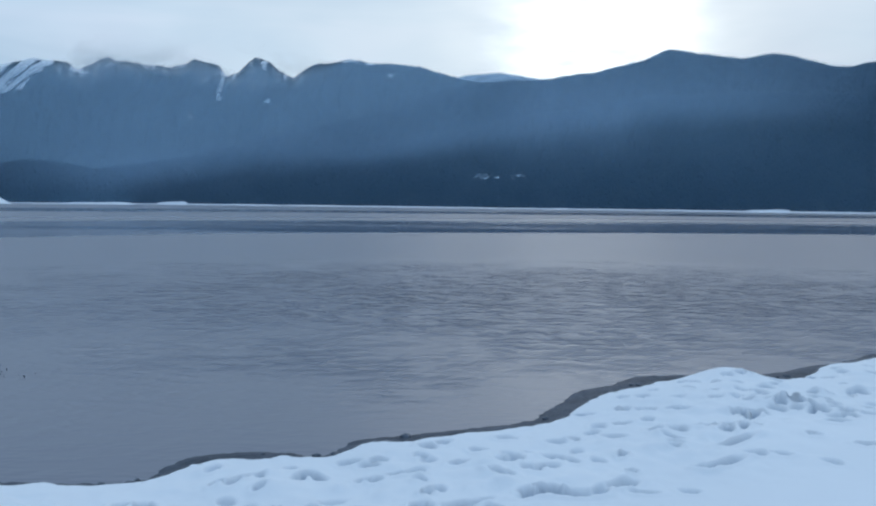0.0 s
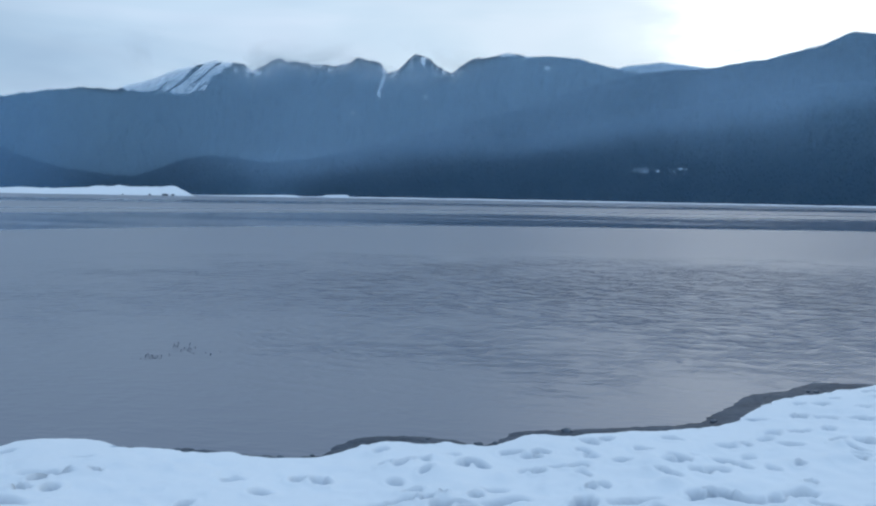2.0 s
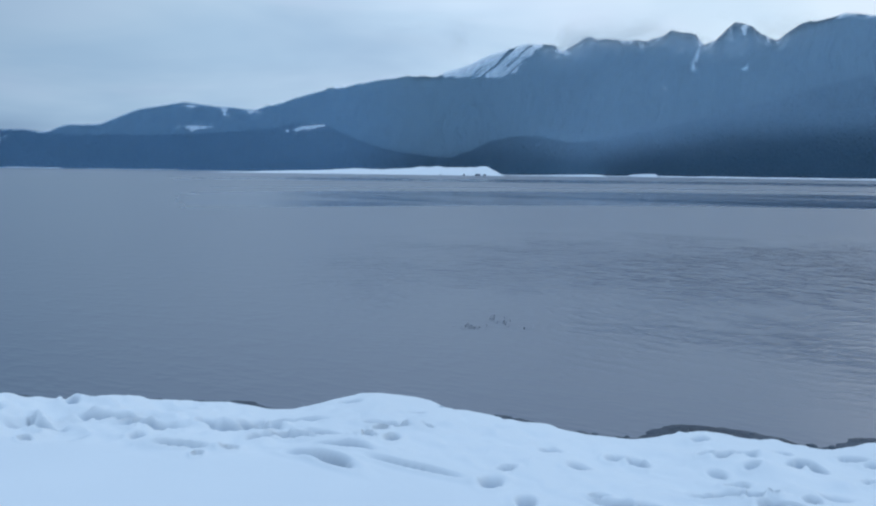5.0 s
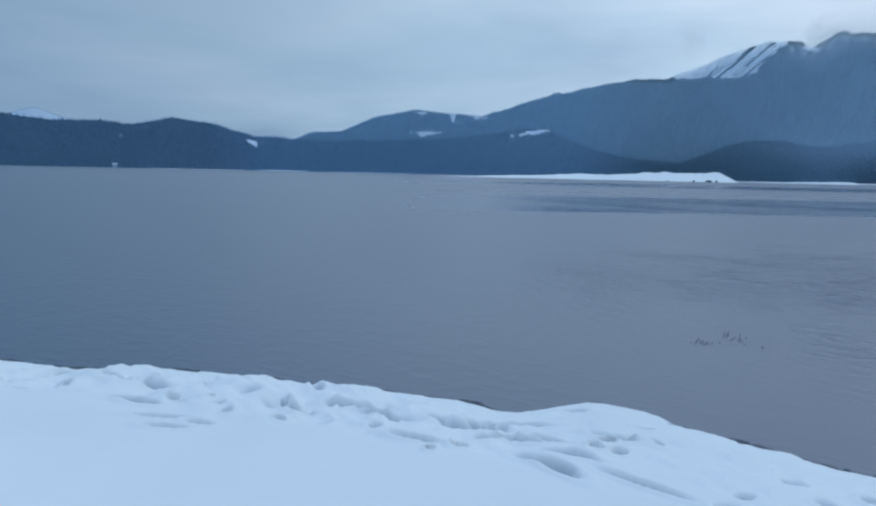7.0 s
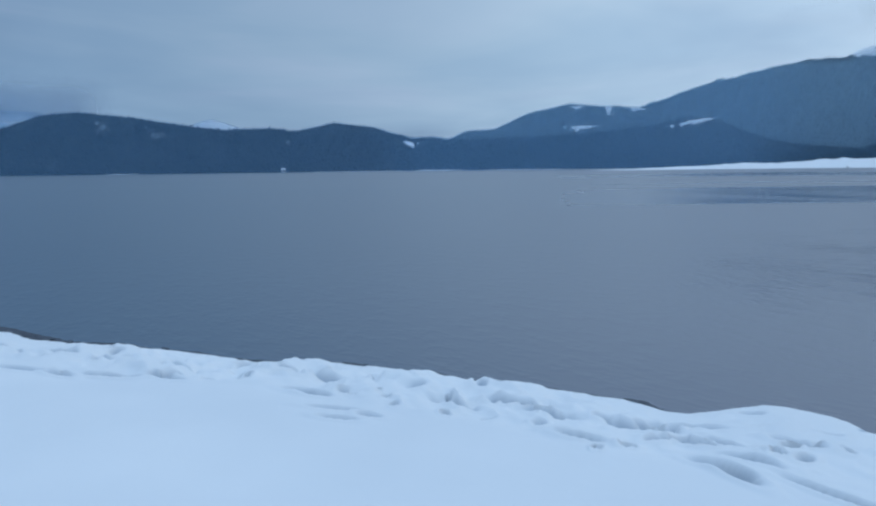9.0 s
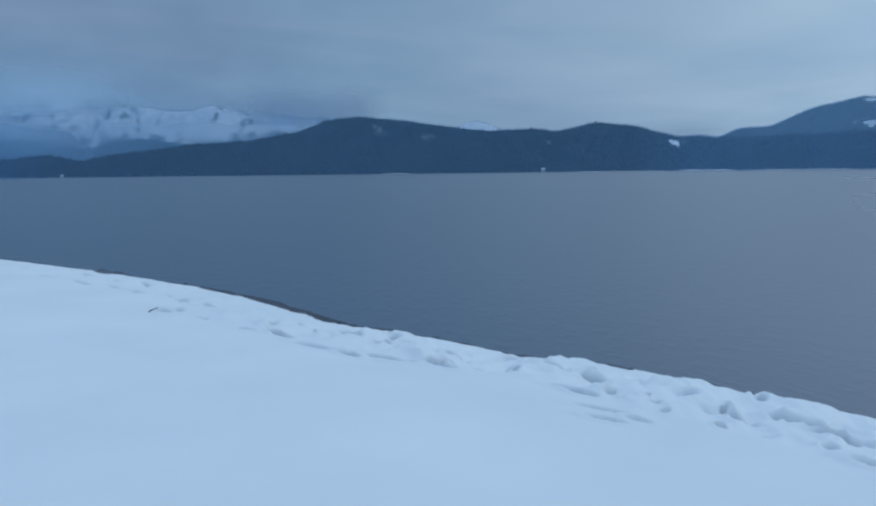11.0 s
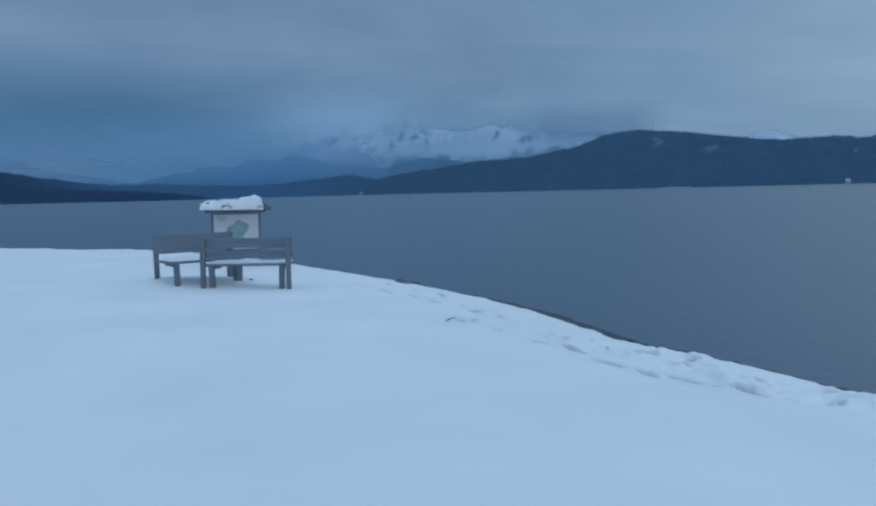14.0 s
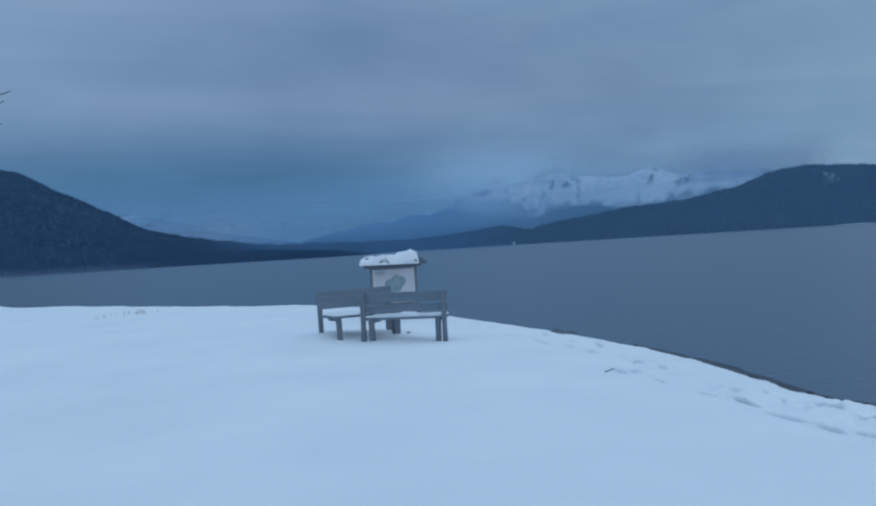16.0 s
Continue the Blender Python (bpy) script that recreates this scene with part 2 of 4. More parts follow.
def mountain_material(name, c1, c2, rock, white=(0.84, 0.86, 0.88), soft=0.0):
    """Forest floor and rock, with snow where the mesh's snow layer says so."""
    m, n, l, b = material(name)
    tc = n.new("ShaderNodeTexCoord")
    a = noise_node(n, l, 0.012, 6, 0.6, tc.outputs["Object"])
    c = noise_node(n, l, 0.10, 4, 0.6, tc.outputs["Object"])
    f = mix_node(n, l, 0.45, a.outputs[0], c.outputs[0])
    r = ramp(n, [(0.38, c1), (0.60, c2), (0.72, rock)])
    l.new(f, r.inputs[0])
    at = n.new("ShaderNodeAttribute")
    at.attribute_name = "snow"
    s = n.new("ShaderNodeMath")
    s.operation = "ADD"
    l.new(at.outputs["Fac"], s.inputs[0])
    k = n.new("ShaderNodeMath")
    k.operation = "MULTIPLY_ADD"
    k.inputs[1].default_value, k.inputs[2].default_value = 0.9, -0.45
    l.new(c.outputs[0], k.inputs[0])
    l.new(k.outputs[0], s.inputs[1])
    sr = ramp(n, [(0.29, grey(0)), (0.42, grey(0.10)), (0.52 + 0.5 * soft, grey(0.22 + 1.2 * soft)), (0.64 + soft, grey(1))])
    l.new(s.outputs[0], sr.inputs[0])
    col = mix_node(n, l, sr.outputs[0], r.outputs[0], white)
    l.new(col, b.inputs["Base Color"])
    b.inputs["Roughness"].default_value = 0.95
    b.inputs["Specular IOR Level"].default_value = 0.05
    return m


def mist_material(name, alpha, scale, stretch, lo=0.35, hi=0.7, tone=(0.9, 0.93, 0.96)):
    m, n, l, b = material(name)
    n.remove(b)
    out = n["Material Output"]
    tc = n.new("ShaderNodeTexCoord")
    mp = n.new("ShaderNodeMapping")
    mp.inputs["Scale"].default_value = stretch
    l.new(tc.outputs["UV"], mp.inputs[0])
    a = noise_node(n, l, scale, 3, 0.5, mp.outputs[0])
    a.inputs["Distortion"].default_value = 0.4
    r = ramp(n, [(lo, grey(0)), (hi, grey(1))], "EASE")
    l.new(a.outputs[0], r.inputs[0])
    at = n.new("ShaderNodeAttribute")
    at.attribute_name = "thick"
    f = n.new("ShaderNodeMath")
    f.operation = "MULTIPLY"
    l.new(r.outputs[0], f.inputs[0])
    l.new(at.outputs["Fac"], f.inputs[1])
    g = n.new("ShaderNodeMath")
    g.operation, g.use_clamp = "MULTIPLY", True
    g.inputs[1].default_value = alpha
    l.new(f.outputs[0], g.inputs[0])
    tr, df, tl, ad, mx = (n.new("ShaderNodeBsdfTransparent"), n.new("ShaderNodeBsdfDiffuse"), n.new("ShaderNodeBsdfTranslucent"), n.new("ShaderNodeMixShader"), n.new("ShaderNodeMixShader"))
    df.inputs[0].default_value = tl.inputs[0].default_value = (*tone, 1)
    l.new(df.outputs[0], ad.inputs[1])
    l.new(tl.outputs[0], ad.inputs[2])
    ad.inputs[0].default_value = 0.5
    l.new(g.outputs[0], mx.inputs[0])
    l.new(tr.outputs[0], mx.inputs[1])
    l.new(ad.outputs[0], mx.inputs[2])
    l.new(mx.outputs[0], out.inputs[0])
    return m


SNOW = snow_material()
LAKE = water_material()
SHINGLE = plain("wet_shingle", (0.050, 0.059, 0.075), (0.104, 0.119, 0.148), 22, 0.6, 0.8, 0.02, None, 0.15)
FOREST_FLOOR = mountain_material("forest_slope", (0.020, 0.034, 0.041), (0.036, 0.053, 0.060), (0.052, 0.067, 0.074))
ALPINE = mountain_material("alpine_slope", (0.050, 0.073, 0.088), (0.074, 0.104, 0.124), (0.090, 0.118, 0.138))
# far slopes: distance haze is mixed into rock, snow and forest tones
HAZED_ALPINE = mountain_material("hazed_alpine_slope", (0.13, 0.18, 0.21), (0.18, 0.24, 0.27), (0.28, 0.33, 0.36), (0.64, 0.71, 0.78), 0.12)
TEAL_FOREST = mountain_material("hazed_forest_slope", (0.016, 0.042, 0.046), (0.028, 0.060, 0.065), (0.045, 0.078, 0.082))
CONIFER = plain("conifer_needles", (0.016, 0.028, 0.036), (0.034, 0.050, 0.060), 0.02, 0.95, 0.0, 0.004, None, 0.05)
# paler needles, close in tone to the alpine slope
PALE_CONIFER = plain("pale_conifer_needles", (0.040, 0.060, 0.073), (0.072, 0.100, 0.118), 0.008, 0.95, 0.0, 0.004, None, 0.05)
WOOD = plain("weathered_dark_wood", (0.128, 0.165, 0.208), (0.195, 0.24, 0.295), 14, 0.7, 0.5, 0.004, (1, 12, 12))
POST = plain("dark_post_wood", (0.128, 0.152, 0.182), (0.20, 0.228, 0.262), 16, 0.75, 0.5, 0.004, (12, 12, 1))
BOARD = plain("white_notice_panel", (0.56, 0.545, 0.565), (0.66, 0.645, 0.665), 5, 0.5, 0.05)


# ---- small tools ----
def link_mesh(name, verts, faces, mats, smooth=True, index=None):
    me = bpy.data.meshes.new(name)
    verts = np.asarray(verts, dtype=np.float32)
    faces = np.asarray(faces, dtype=np.int32)
    k = faces.shape[1]
    me.vertices.add(len(verts))
    me.vertices.foreach_set("co", verts.ravel())
    me.loops.add(faces.size)
    me.loops.foreach_set("vertex_index", faces.ravel())
    me.polygons.add(len(faces))
    me.polygons.foreach_set("loop_start", np.arange(0, faces.size, k, dtype=np.int32))
    me.polygons.foreach_set("loop_total", np.full(len(faces), k, dtype=np.int32))
    for m in mats:
        me.materials.append(m)
    if index is not None:
        me.polygons.foreach_set("material_index", np.asarray(index, dtype=np.int32))
    me.polygons.foreach_set("use_smooth", np.full(len(faces), smooth, dtype=bool))
    me.update(calc_edges=True)
    me.validate()
    return me


def grid_faces(rows, cols, wrap=False):
    i, j = np.meshgrid(np.arange(rows - 1), np.arange(cols if wrap else cols - 1), indexing="ij")
    a, b = i * cols + j, i * cols + (j + 1) % cols
    return np.stack([a, b, b + cols, a + cols], -1).reshape(-1, 4)


def layer(me, name, values):
    at = me.attributes.new(name, "FLOAT", "POINT")
    at.data.foreach_set("value", np.asarray(values, dtype=np.float32).ravel())


def hashed(ix, iy, seed):
    h = (ix.astype(np.int64) * 374761393 + iy.astype(np.int64) * 668265263 + seed * 982451653) & 0xFFFFFFFF
    h = ((h ^ (h >> 13)) * 1274126177) & 0xFFFFFFFF
    return ((h ^ (h >> 16)) & 0xFFFF) / 65535.0


def value_noise(x, y, seed=0):
    ix, iy = np.floor(x), np.floor(y)
    fx, fy = x - ix, y - iy
    fx, fy = fx * fx * fx * (fx * (fx * 6 - 15) + 10), fy * fy * fy * (fy * (fy * 6 - 15) + 10)
    a, b, c, d = hashed(ix, iy, seed), hashed(ix + 1, iy, seed), hashed(ix, iy + 1, seed), hashed(ix + 1, iy + 1, seed)
    return (a + (b - a) * fx) * (1 - fy) + (c + (d - c) * fx) * fy


def fbm(x, y, octaves=4, seed=0, gain=0.5):
    total, amp, norm = 0.0, 1.0, 0.0
    for o in range(octaves):
        total = total + amp * (value_noise(x * 2 ** o + 17.3 * o, y * 2 ** o - 9.1 * o, seed + o) * 2 - 1)
        norm += amp
        amp *= gain
    return total / norm


def smooth(a, b, x):
    t = np.clip((x - a) / (b - a), 0, 1)
    return t * t * (3 - 2 * t)


def part(name, bm, mat, parent=None, label=""):
    me = bpy.data.meshes.new(name)
    bm.to_mesh(me)
    bm.free()
    me.materials.append(mat)
    ob = new(name, me)
    ob.parent = parent
    return tagged(ob, label) if label else ob


def box(bm, sx, sy, sz, m, bevel=0.008):
    """A bevelled board of these sizes, centred on the pose m."""
    r = bmesh.ops.create_cube(bm, size=1.0, matrix=m @ Matrix.Diagonal((sx, sy, sz, 1)))
    if bevel:
        vs = set(r["verts"])
        es = [e for e in bm.edges if e.verts[0] in vs and e.verts[1] in vs]
        bmesh.ops.bevel(bm, geom=es, offset=bevel, segments=2, affect="EDGES", profile=0.6)
    return bm


# ---- the shore: one sheet of ground, snow-covered down to the water ----
# the edge of the snow, from the bright end of the lake round to the far point
BAY_SNOW = [(940.5, 438.9), (313.5, 177.65), (94.05, 68.97), (31.35, 28.21), (13.58, 16.2), (8.36, 12.12), (5.79, 10.33), (4.68, 9.54), (4.25, 9.03), (3.90, 8.93), (3.40, 9.02), (2.95, 8.98), (2.54, 8.79), (2.21, 8.49), (1.73, 8.11), (1.45, 7.70), (1.23, 7.29), (1.04, 7.02), (0.83, 6.89), (0.48, 6.71), (0.10, 6.57), (-0.31, 6.37), (-0.58, 6.36), (-0.74, 6.14), (-0.86, 5.93), (-1.06, 5.92), (-1.38, 5.85), (-1.67, 5.83), (-1.87, 5.65), (-2.02, 5.43), (-2.25, 5.31), (-2.55, 5.25), (-2.75, 5.33), (-3.06, 5.21), (-3.29, 5.27)]
POINT_SNOW = [(-3.54, 5.20), (-3.97, 5.34), (-4.47, 5.14), (-4.6, 4.46), (-5.14, 4.25), (-5.52, 4.05), (-6.03, 3.74), (-6.37, 3.45), (-7.09, 3.13), (-7.81, 2.56), (-8.15, 2.01), (-9.04, 1.52), (-9.82, 0.78), (-10.45, 0.23), (-12.64, -0.84), (-14.73, -2.14), (-17.03, -3.97), (-19.02, -5.7), (-21.32, -7.84), (-24.66, -11.49), (-26.75, -14.94), (-28.11, -20.17), (-31.04, -28.74), (-35.22, -40.75), (-62.7, -99.27)]
SNOW_FAR = [(-114.95, -224.67), (-292.6, -731.5), (-731.5, -2090), (-1567.5, -4911.5)]
# the water's edge in the bay, where wet shingle lies bare before the snow
BAY_WATER = [(40, 36), (14.0, 17.2), (9.0, 13.1), (6.23, 11.10), (5.29, 10.32), (4.81, 10.11), (4.29, 9.73), (3.90, 9.50), (3.30, 9.42), (2.89, 9.41), (2.63, 9.38), (2.30, 9.27), (1.92, 8.82), (1.48, 8.50), (1.25, 8.00), (1.00, 7.60), (0.88, 7.31), (0.46, 7.10), (0.08, 6.92), (-0.31, 6.78), (-0.59, 6.66), (-0.77, 6.55), (-0.94, 6.20), (-1.29, 6.24), (-1.61, 6.24), (-1.79, 6.20), (-2.00, 6.07), (-2.10, 5.82), (-2.15, 5.59), (-2.40, 5.51), (-2.68, 5.50), (-3.23, 5.49), (-3.71, 5.43), (-4.60, 5.30), (-6.0, 4.2)]


def rounded(points, steps):
    p = np.array(points, float)
    q = np.vstack([2 * p[0] - p[1], p, 2 * p[-1] - p[-2]])
    out = []
    for i in range(1, len(q) - 2):
        a, b, c, d = q[i - 1:i + 3]
        for t in np.linspace(0, 1, steps, endpoint=False):
            out.append(0.5 * (2 * b + (c - a) * t + (2 * a - 5 * b + 4 * c - d) * t * t + (3 * b - a - 3 * c + d) * t ** 3))
    return np.array(out + [p[-1]])


shore_line = rounded(BAY_SNOW + POINT_SNOW + SNOW_FAR, 3)
water_line = rounded(BAY_WATER, 3)


def inland(x, y, line):
    """Metres from a line along the shore, positive on land."""
    best, sign = np.full(x.shape, 1e9), np.ones(x.shape)
    for a, b in zip(line[:-1], line[1:]):
        e = b - a
        t = np.clip(((x - a[0]) * e[0] + (y - a[1]) * e[1]) / (e @ e), 0, 1)
        d2 = (x - a[0] - t * e[0]) ** 2 + (y - a[1] - t * e[1]) ** 2
        s = e[0] * (y - a[1]) - e[1] * (x - a[0])
        near = d2 < best
        best = np.where(near, d2, best)
        sign = np.where(near, np.where(s > 0, 1, -1), sign)
    return np.sqrt(best) * sign


MOUNDS = [(-4.25, 4.80, 0.36, 0.0), (-3.75, 4.90, 0.40, -0.01), (3.30, 8.90, 0.40, 0.13), (-6.1, 3.35, 0.25, 0.03), (-5.0, 4.05, 0.3, 0.03), (4.95, 9.55, 0.45, 0.05), (-13.5, -7.2, 1.3, 0.13), (-13.15, -7.5, 0.45, 0.05), (-12.7, -6.5, 0.6, -0.065), (-7.4, 2.85, 0.6, -0.03), (-22.0, -19.0, 6.0, -0.05)]


def ground_height(x, y, detail=True):
    d = inland(x, y, shore_line)
    bay = smooth(-4.3, -3.5, x) * smooth(40, 30, x)
    # a narrow strip of shingle below the bank, wider round the point
    shingle = 0.12 + 0.13 * smooth(-4.6, -5.4, x) + 0.12 * smooth(-8.0, -11.0, x) + 0.12 * fbm(x * 1.1, y * 1.1, 2, 21) * smooth(-4.6, -5.4, x)
    wet = inland(x, y, water_line) * bay + (d + shingle) * (1 - bay)
    ragged = d + 0.04 + (0.06 - 0.025 * bay) * fbm(x * 2.6, y * 2.6, 3, 5) + 0.03 * fbm(x * 9, y * 9, 2, 6)
    beach = WATER + np.where(wet > 0, np.minimum(0.24 * wet, 0.065), 0.24 * np.maximum(wet, -0.5) + 0.06 * np.clip(wet + 0.5, -40, 0))
    beach = beach + 0.008 * fbm(x * 14, y * 14, 2, 8) + 0.008 * fbm(x * 3, y * 3, 2, 9)
    lip = smooth(0.0, 0.07, ragged)
    flat_bank = smooth(-3.3, -0.8, x)
    rise = 0.41 * (1 - np.exp(-np.clip(d, 0, None) / (1.7 + 1.5 * flat_bank)))
    snow = -0.43 + rise + 0.05 * fbm(x * 0.35, y * 0.35, 3, 2) * smooth(0.3, 3, d)
    if detail:
        wander = 0.35 * fbm(x * 0.9, y * 0.9, 2, 14)
        trod = smooth(0.05, 0.3, d) * (1 - smooth(1.25 + 0.4 * flat_bank, 1.9 + 0.9 * flat_bank, d + wander))
        trod = trod * (1 + 0.5 * smooth(-3.5, -4.6, x) * smooth(0.35, 0.6, d)) * (1 - 0.5 * smooth(-7.5, -9.5, x))
        heaped = 0.055 * fbm(x * 2.2, y * 2.2, 3, 11) + 0.060 * (0.5 - np.abs(fbm(x * 4.1, y * 4.1, 2, 12)))
        heaped = heaped * (1 - 0.8 * np.exp(-((x + 4.1) ** 2 + (y - 4.75) ** 2) / 0.64))
        snow = snow + trod * (heaped * (0.8 + 0.65 * smooth(-4.2, -5.4, x) - 0.4 * flat_bank) - 0.012 + 0.006 * fbm(x * 9, y * 9, 3, 13))
        for mx, my, r, h in MOUNDS:
            snow = snow + h * np.exp(-((x - mx) ** 2 + (y - my) ** 2) / (r * r))
    z = beach * (1 - lip) + np.maximum(snow, beach + 0.02) * lip
    return z, lip, d


def dents(seed):
    """Footprints and ruts: place, heading, half width, depth, length over width; thick along the water's edge."""
    rng = np.random.default_rng(seed)
    out = [(-4.22, 4.72, 0.4, 0.05, 0.10, 1.6)]
    near = shore_line[(np.hypot(shore_line[:, 0], shore_line[:, 1]) < 17)]
    seg = np.diff(near, axis=0)
    length = np.hypot(seg[:, 0], seg[:, 1])
    along_at = np.concatenate([[0], np.cumsum(length)])
    side = np.convolve(np.unwrap(np.arctan2(seg[:, 1], seg[:, 0])), np.ones(15) / 15, mode="same")

    def spot(s_, off):
        k = min(int(np.searchsorted(along_at, s_, side="right")) - 1, len(seg) - 1)
        p = near[k] + seg[k] * (s_ - along_at[k]) / length[k]
        turn = float(side[k]) if 7 < k < len(side) - 7 else math.atan2(seg[k][1], seg[k][0])
        return p[0] - math.sin(turn) * off, p[1] + math.cos(turn) * off, turn

    def bay(x):
        return float(smooth(-3.4, -0.9, x))

    # tracks of walkers up and down the beach
    for path in range(17):
        s_, phase = rng.random() * 0.6, rng.random() * 30
        lane = 0.35 + 3.0 * (path / 16) ** 1.1
        foot = 1
        while s_ < along_at[-1] - 0.5:
            foot = -foot
            x, y, turn = spot(s_, lane + 0.35 * math.sin(0.5 * s_ + phase) + 0.08 * foot + rng.normal(0, 0.10))
            s_ += 0.30 + 0.42 * rng.random()
            room = 1.55 + 0.6 * bay(x) + 1.1 * float(smooth(2.0, 4.5, x))
            if lane > room or math.hypot(x + 4.1, y - 4.75) < 0.5 or rng.random() > 0.20 + 0.72 * bay(x):
                continue
            soft = 1 - bay(x)
            out.append((x, y, turn + math.pi / 2 + rng.normal(0, 0.7), 0.036 + 0.020 * rng.random(), (0.060 + 0.055 * rng.random()) * (1 - 0.1 * soft), 1.2 + 0.7 * rng.random()))
    # the broken edge where the trodden strip meets the smooth field
    s_ = 0.0
    while s_ < along_at[-1] - 0.5:
        near_edge = spot(s_, 0)[0] < -3.5 and rng.random() < 0.45
        x, y, turn = spot(s_, (1.12 if near_edge else 1.80) + 0.16 * math.sin(1.7 * s_) + rng.normal(0, 0.07))
        s_ += (0.16 + 0.50 * rng.random()) * (0.65 if x < -3 else 1.0)
        if x < 3.5:
            out.append((x, y, turn + rng.normal(0, 0.15), 0.030 + 0.026 * rng.random(), 0.08 + 0.05 * rng.random(), 2.0 + 3.8 * rng.random()))
    # small sharp holes beside that edge
    for _ in range(70):
        x, y, turn = spot(rng.random() * along_at[-1] * 0.97, 1.55 + rng.normal(0, 0.22))
        out.append((x, y, rng.random() * math.pi, 0.022 + 0.012 * rng.random(), 0.085 + 0.03 * rng.random(), 1.2 + 0.8 * rng.random()))
    # clods and heaps kicked up beside them
    for _ in range(420):
        s_ = rng.random() * along_at[-1] * 0.98
        x, y, turn = spot(s_, 0.40 + 1.4 * rng.random())
        tall = (0.012 + 0.022 * rng.random()) * (0.45 if s_ > 14 else 1.0)
        out.append((x, y, rng.random() * math.pi, 0.05 + 0.07 * rng.random(), -tall, 1.4))
    # fewer and fainter towards the benches
    return [(x, y, a, r, deep * (0.65 if x < -9.5 else 1.0), slim) for x, y, a, r, deep, slim in out if x > -9.5 or rng.random() < 0.6]


az_fine = np.concatenate([np.arange(-36.0, -30.0, 0.2), np.arange(-30.0, 62.0, 0.11), np.arange(62.0, 92.0, 0.16), np.arange(92.0, 146.0, 0.3)])
az_rest = np.arange(146.0, 324.0 - 1.0, 2.0)
AZ = np.radians(np.concatenate([az_fine, az_rest]))
RAD = np.concatenate([np.array([0.001, 0.8, 1.5, 2.2]), np.exp(np.arange(math.log(2.7), math.log(4.0), 0.012)), np.exp(np.arange(math.log(4.0), math.log(13), 0.0046)), np.exp(np.arange(math.log(13), math.log(34), 0.010)), np.exp(np.linspace(math.log(35), math.log(4900), 60))])
gr, ga = np.meshgrid(RAD, AZ, indexing="ij")
gx, gy = -gr * np.sin(ga), gr * np.cos(ga) - 0.4
gz, glip, gd = ground_height(gx, gy)
hollow_shade = np.zeros(gz.shape)
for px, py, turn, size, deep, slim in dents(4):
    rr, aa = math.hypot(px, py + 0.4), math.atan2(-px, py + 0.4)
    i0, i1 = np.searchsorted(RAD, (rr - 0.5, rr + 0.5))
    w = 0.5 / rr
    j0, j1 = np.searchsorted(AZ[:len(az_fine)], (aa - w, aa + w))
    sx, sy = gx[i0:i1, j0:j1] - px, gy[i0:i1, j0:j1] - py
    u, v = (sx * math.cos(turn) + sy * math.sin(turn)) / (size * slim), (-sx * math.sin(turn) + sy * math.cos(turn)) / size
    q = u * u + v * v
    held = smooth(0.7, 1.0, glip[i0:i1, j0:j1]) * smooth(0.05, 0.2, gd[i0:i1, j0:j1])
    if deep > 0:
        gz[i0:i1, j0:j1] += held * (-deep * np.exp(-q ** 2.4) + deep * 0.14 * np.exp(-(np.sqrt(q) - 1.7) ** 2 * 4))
        # shade painted into the colour of each hollow's core
        hollow_shade[i0:i1, j0:j1] = np.maximum(hollow_shade[i0:i1, j0:j1], min(0.95, 10.5 * deep) * np.exp(-q ** 1.8))
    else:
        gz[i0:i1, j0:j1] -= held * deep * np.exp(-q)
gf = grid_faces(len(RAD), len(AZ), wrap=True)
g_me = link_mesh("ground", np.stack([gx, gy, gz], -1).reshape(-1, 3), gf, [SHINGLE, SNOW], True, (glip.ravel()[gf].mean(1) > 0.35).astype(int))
layer(g_me, "hollow_shade", hollow_shade)
tagged(new("ground", g_me), "snow-covered lake shore trampled along a dark wet edge", "ground", kind="structure")

# ---- the lake ----
wr = np.concatenate([[0.5], np.exp(np.linspace(math.log(2), math.log(4950), 70))])
wa = np.radians(np.arange(0, 360, 3.0))
wR, wA = np.meshgrid(wr, wa, indexing="ij")
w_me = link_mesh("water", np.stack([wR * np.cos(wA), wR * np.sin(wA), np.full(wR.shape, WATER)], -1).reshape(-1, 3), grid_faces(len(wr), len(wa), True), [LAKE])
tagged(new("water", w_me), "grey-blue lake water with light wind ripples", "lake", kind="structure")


# ---- mountains ----
CRESTS = []


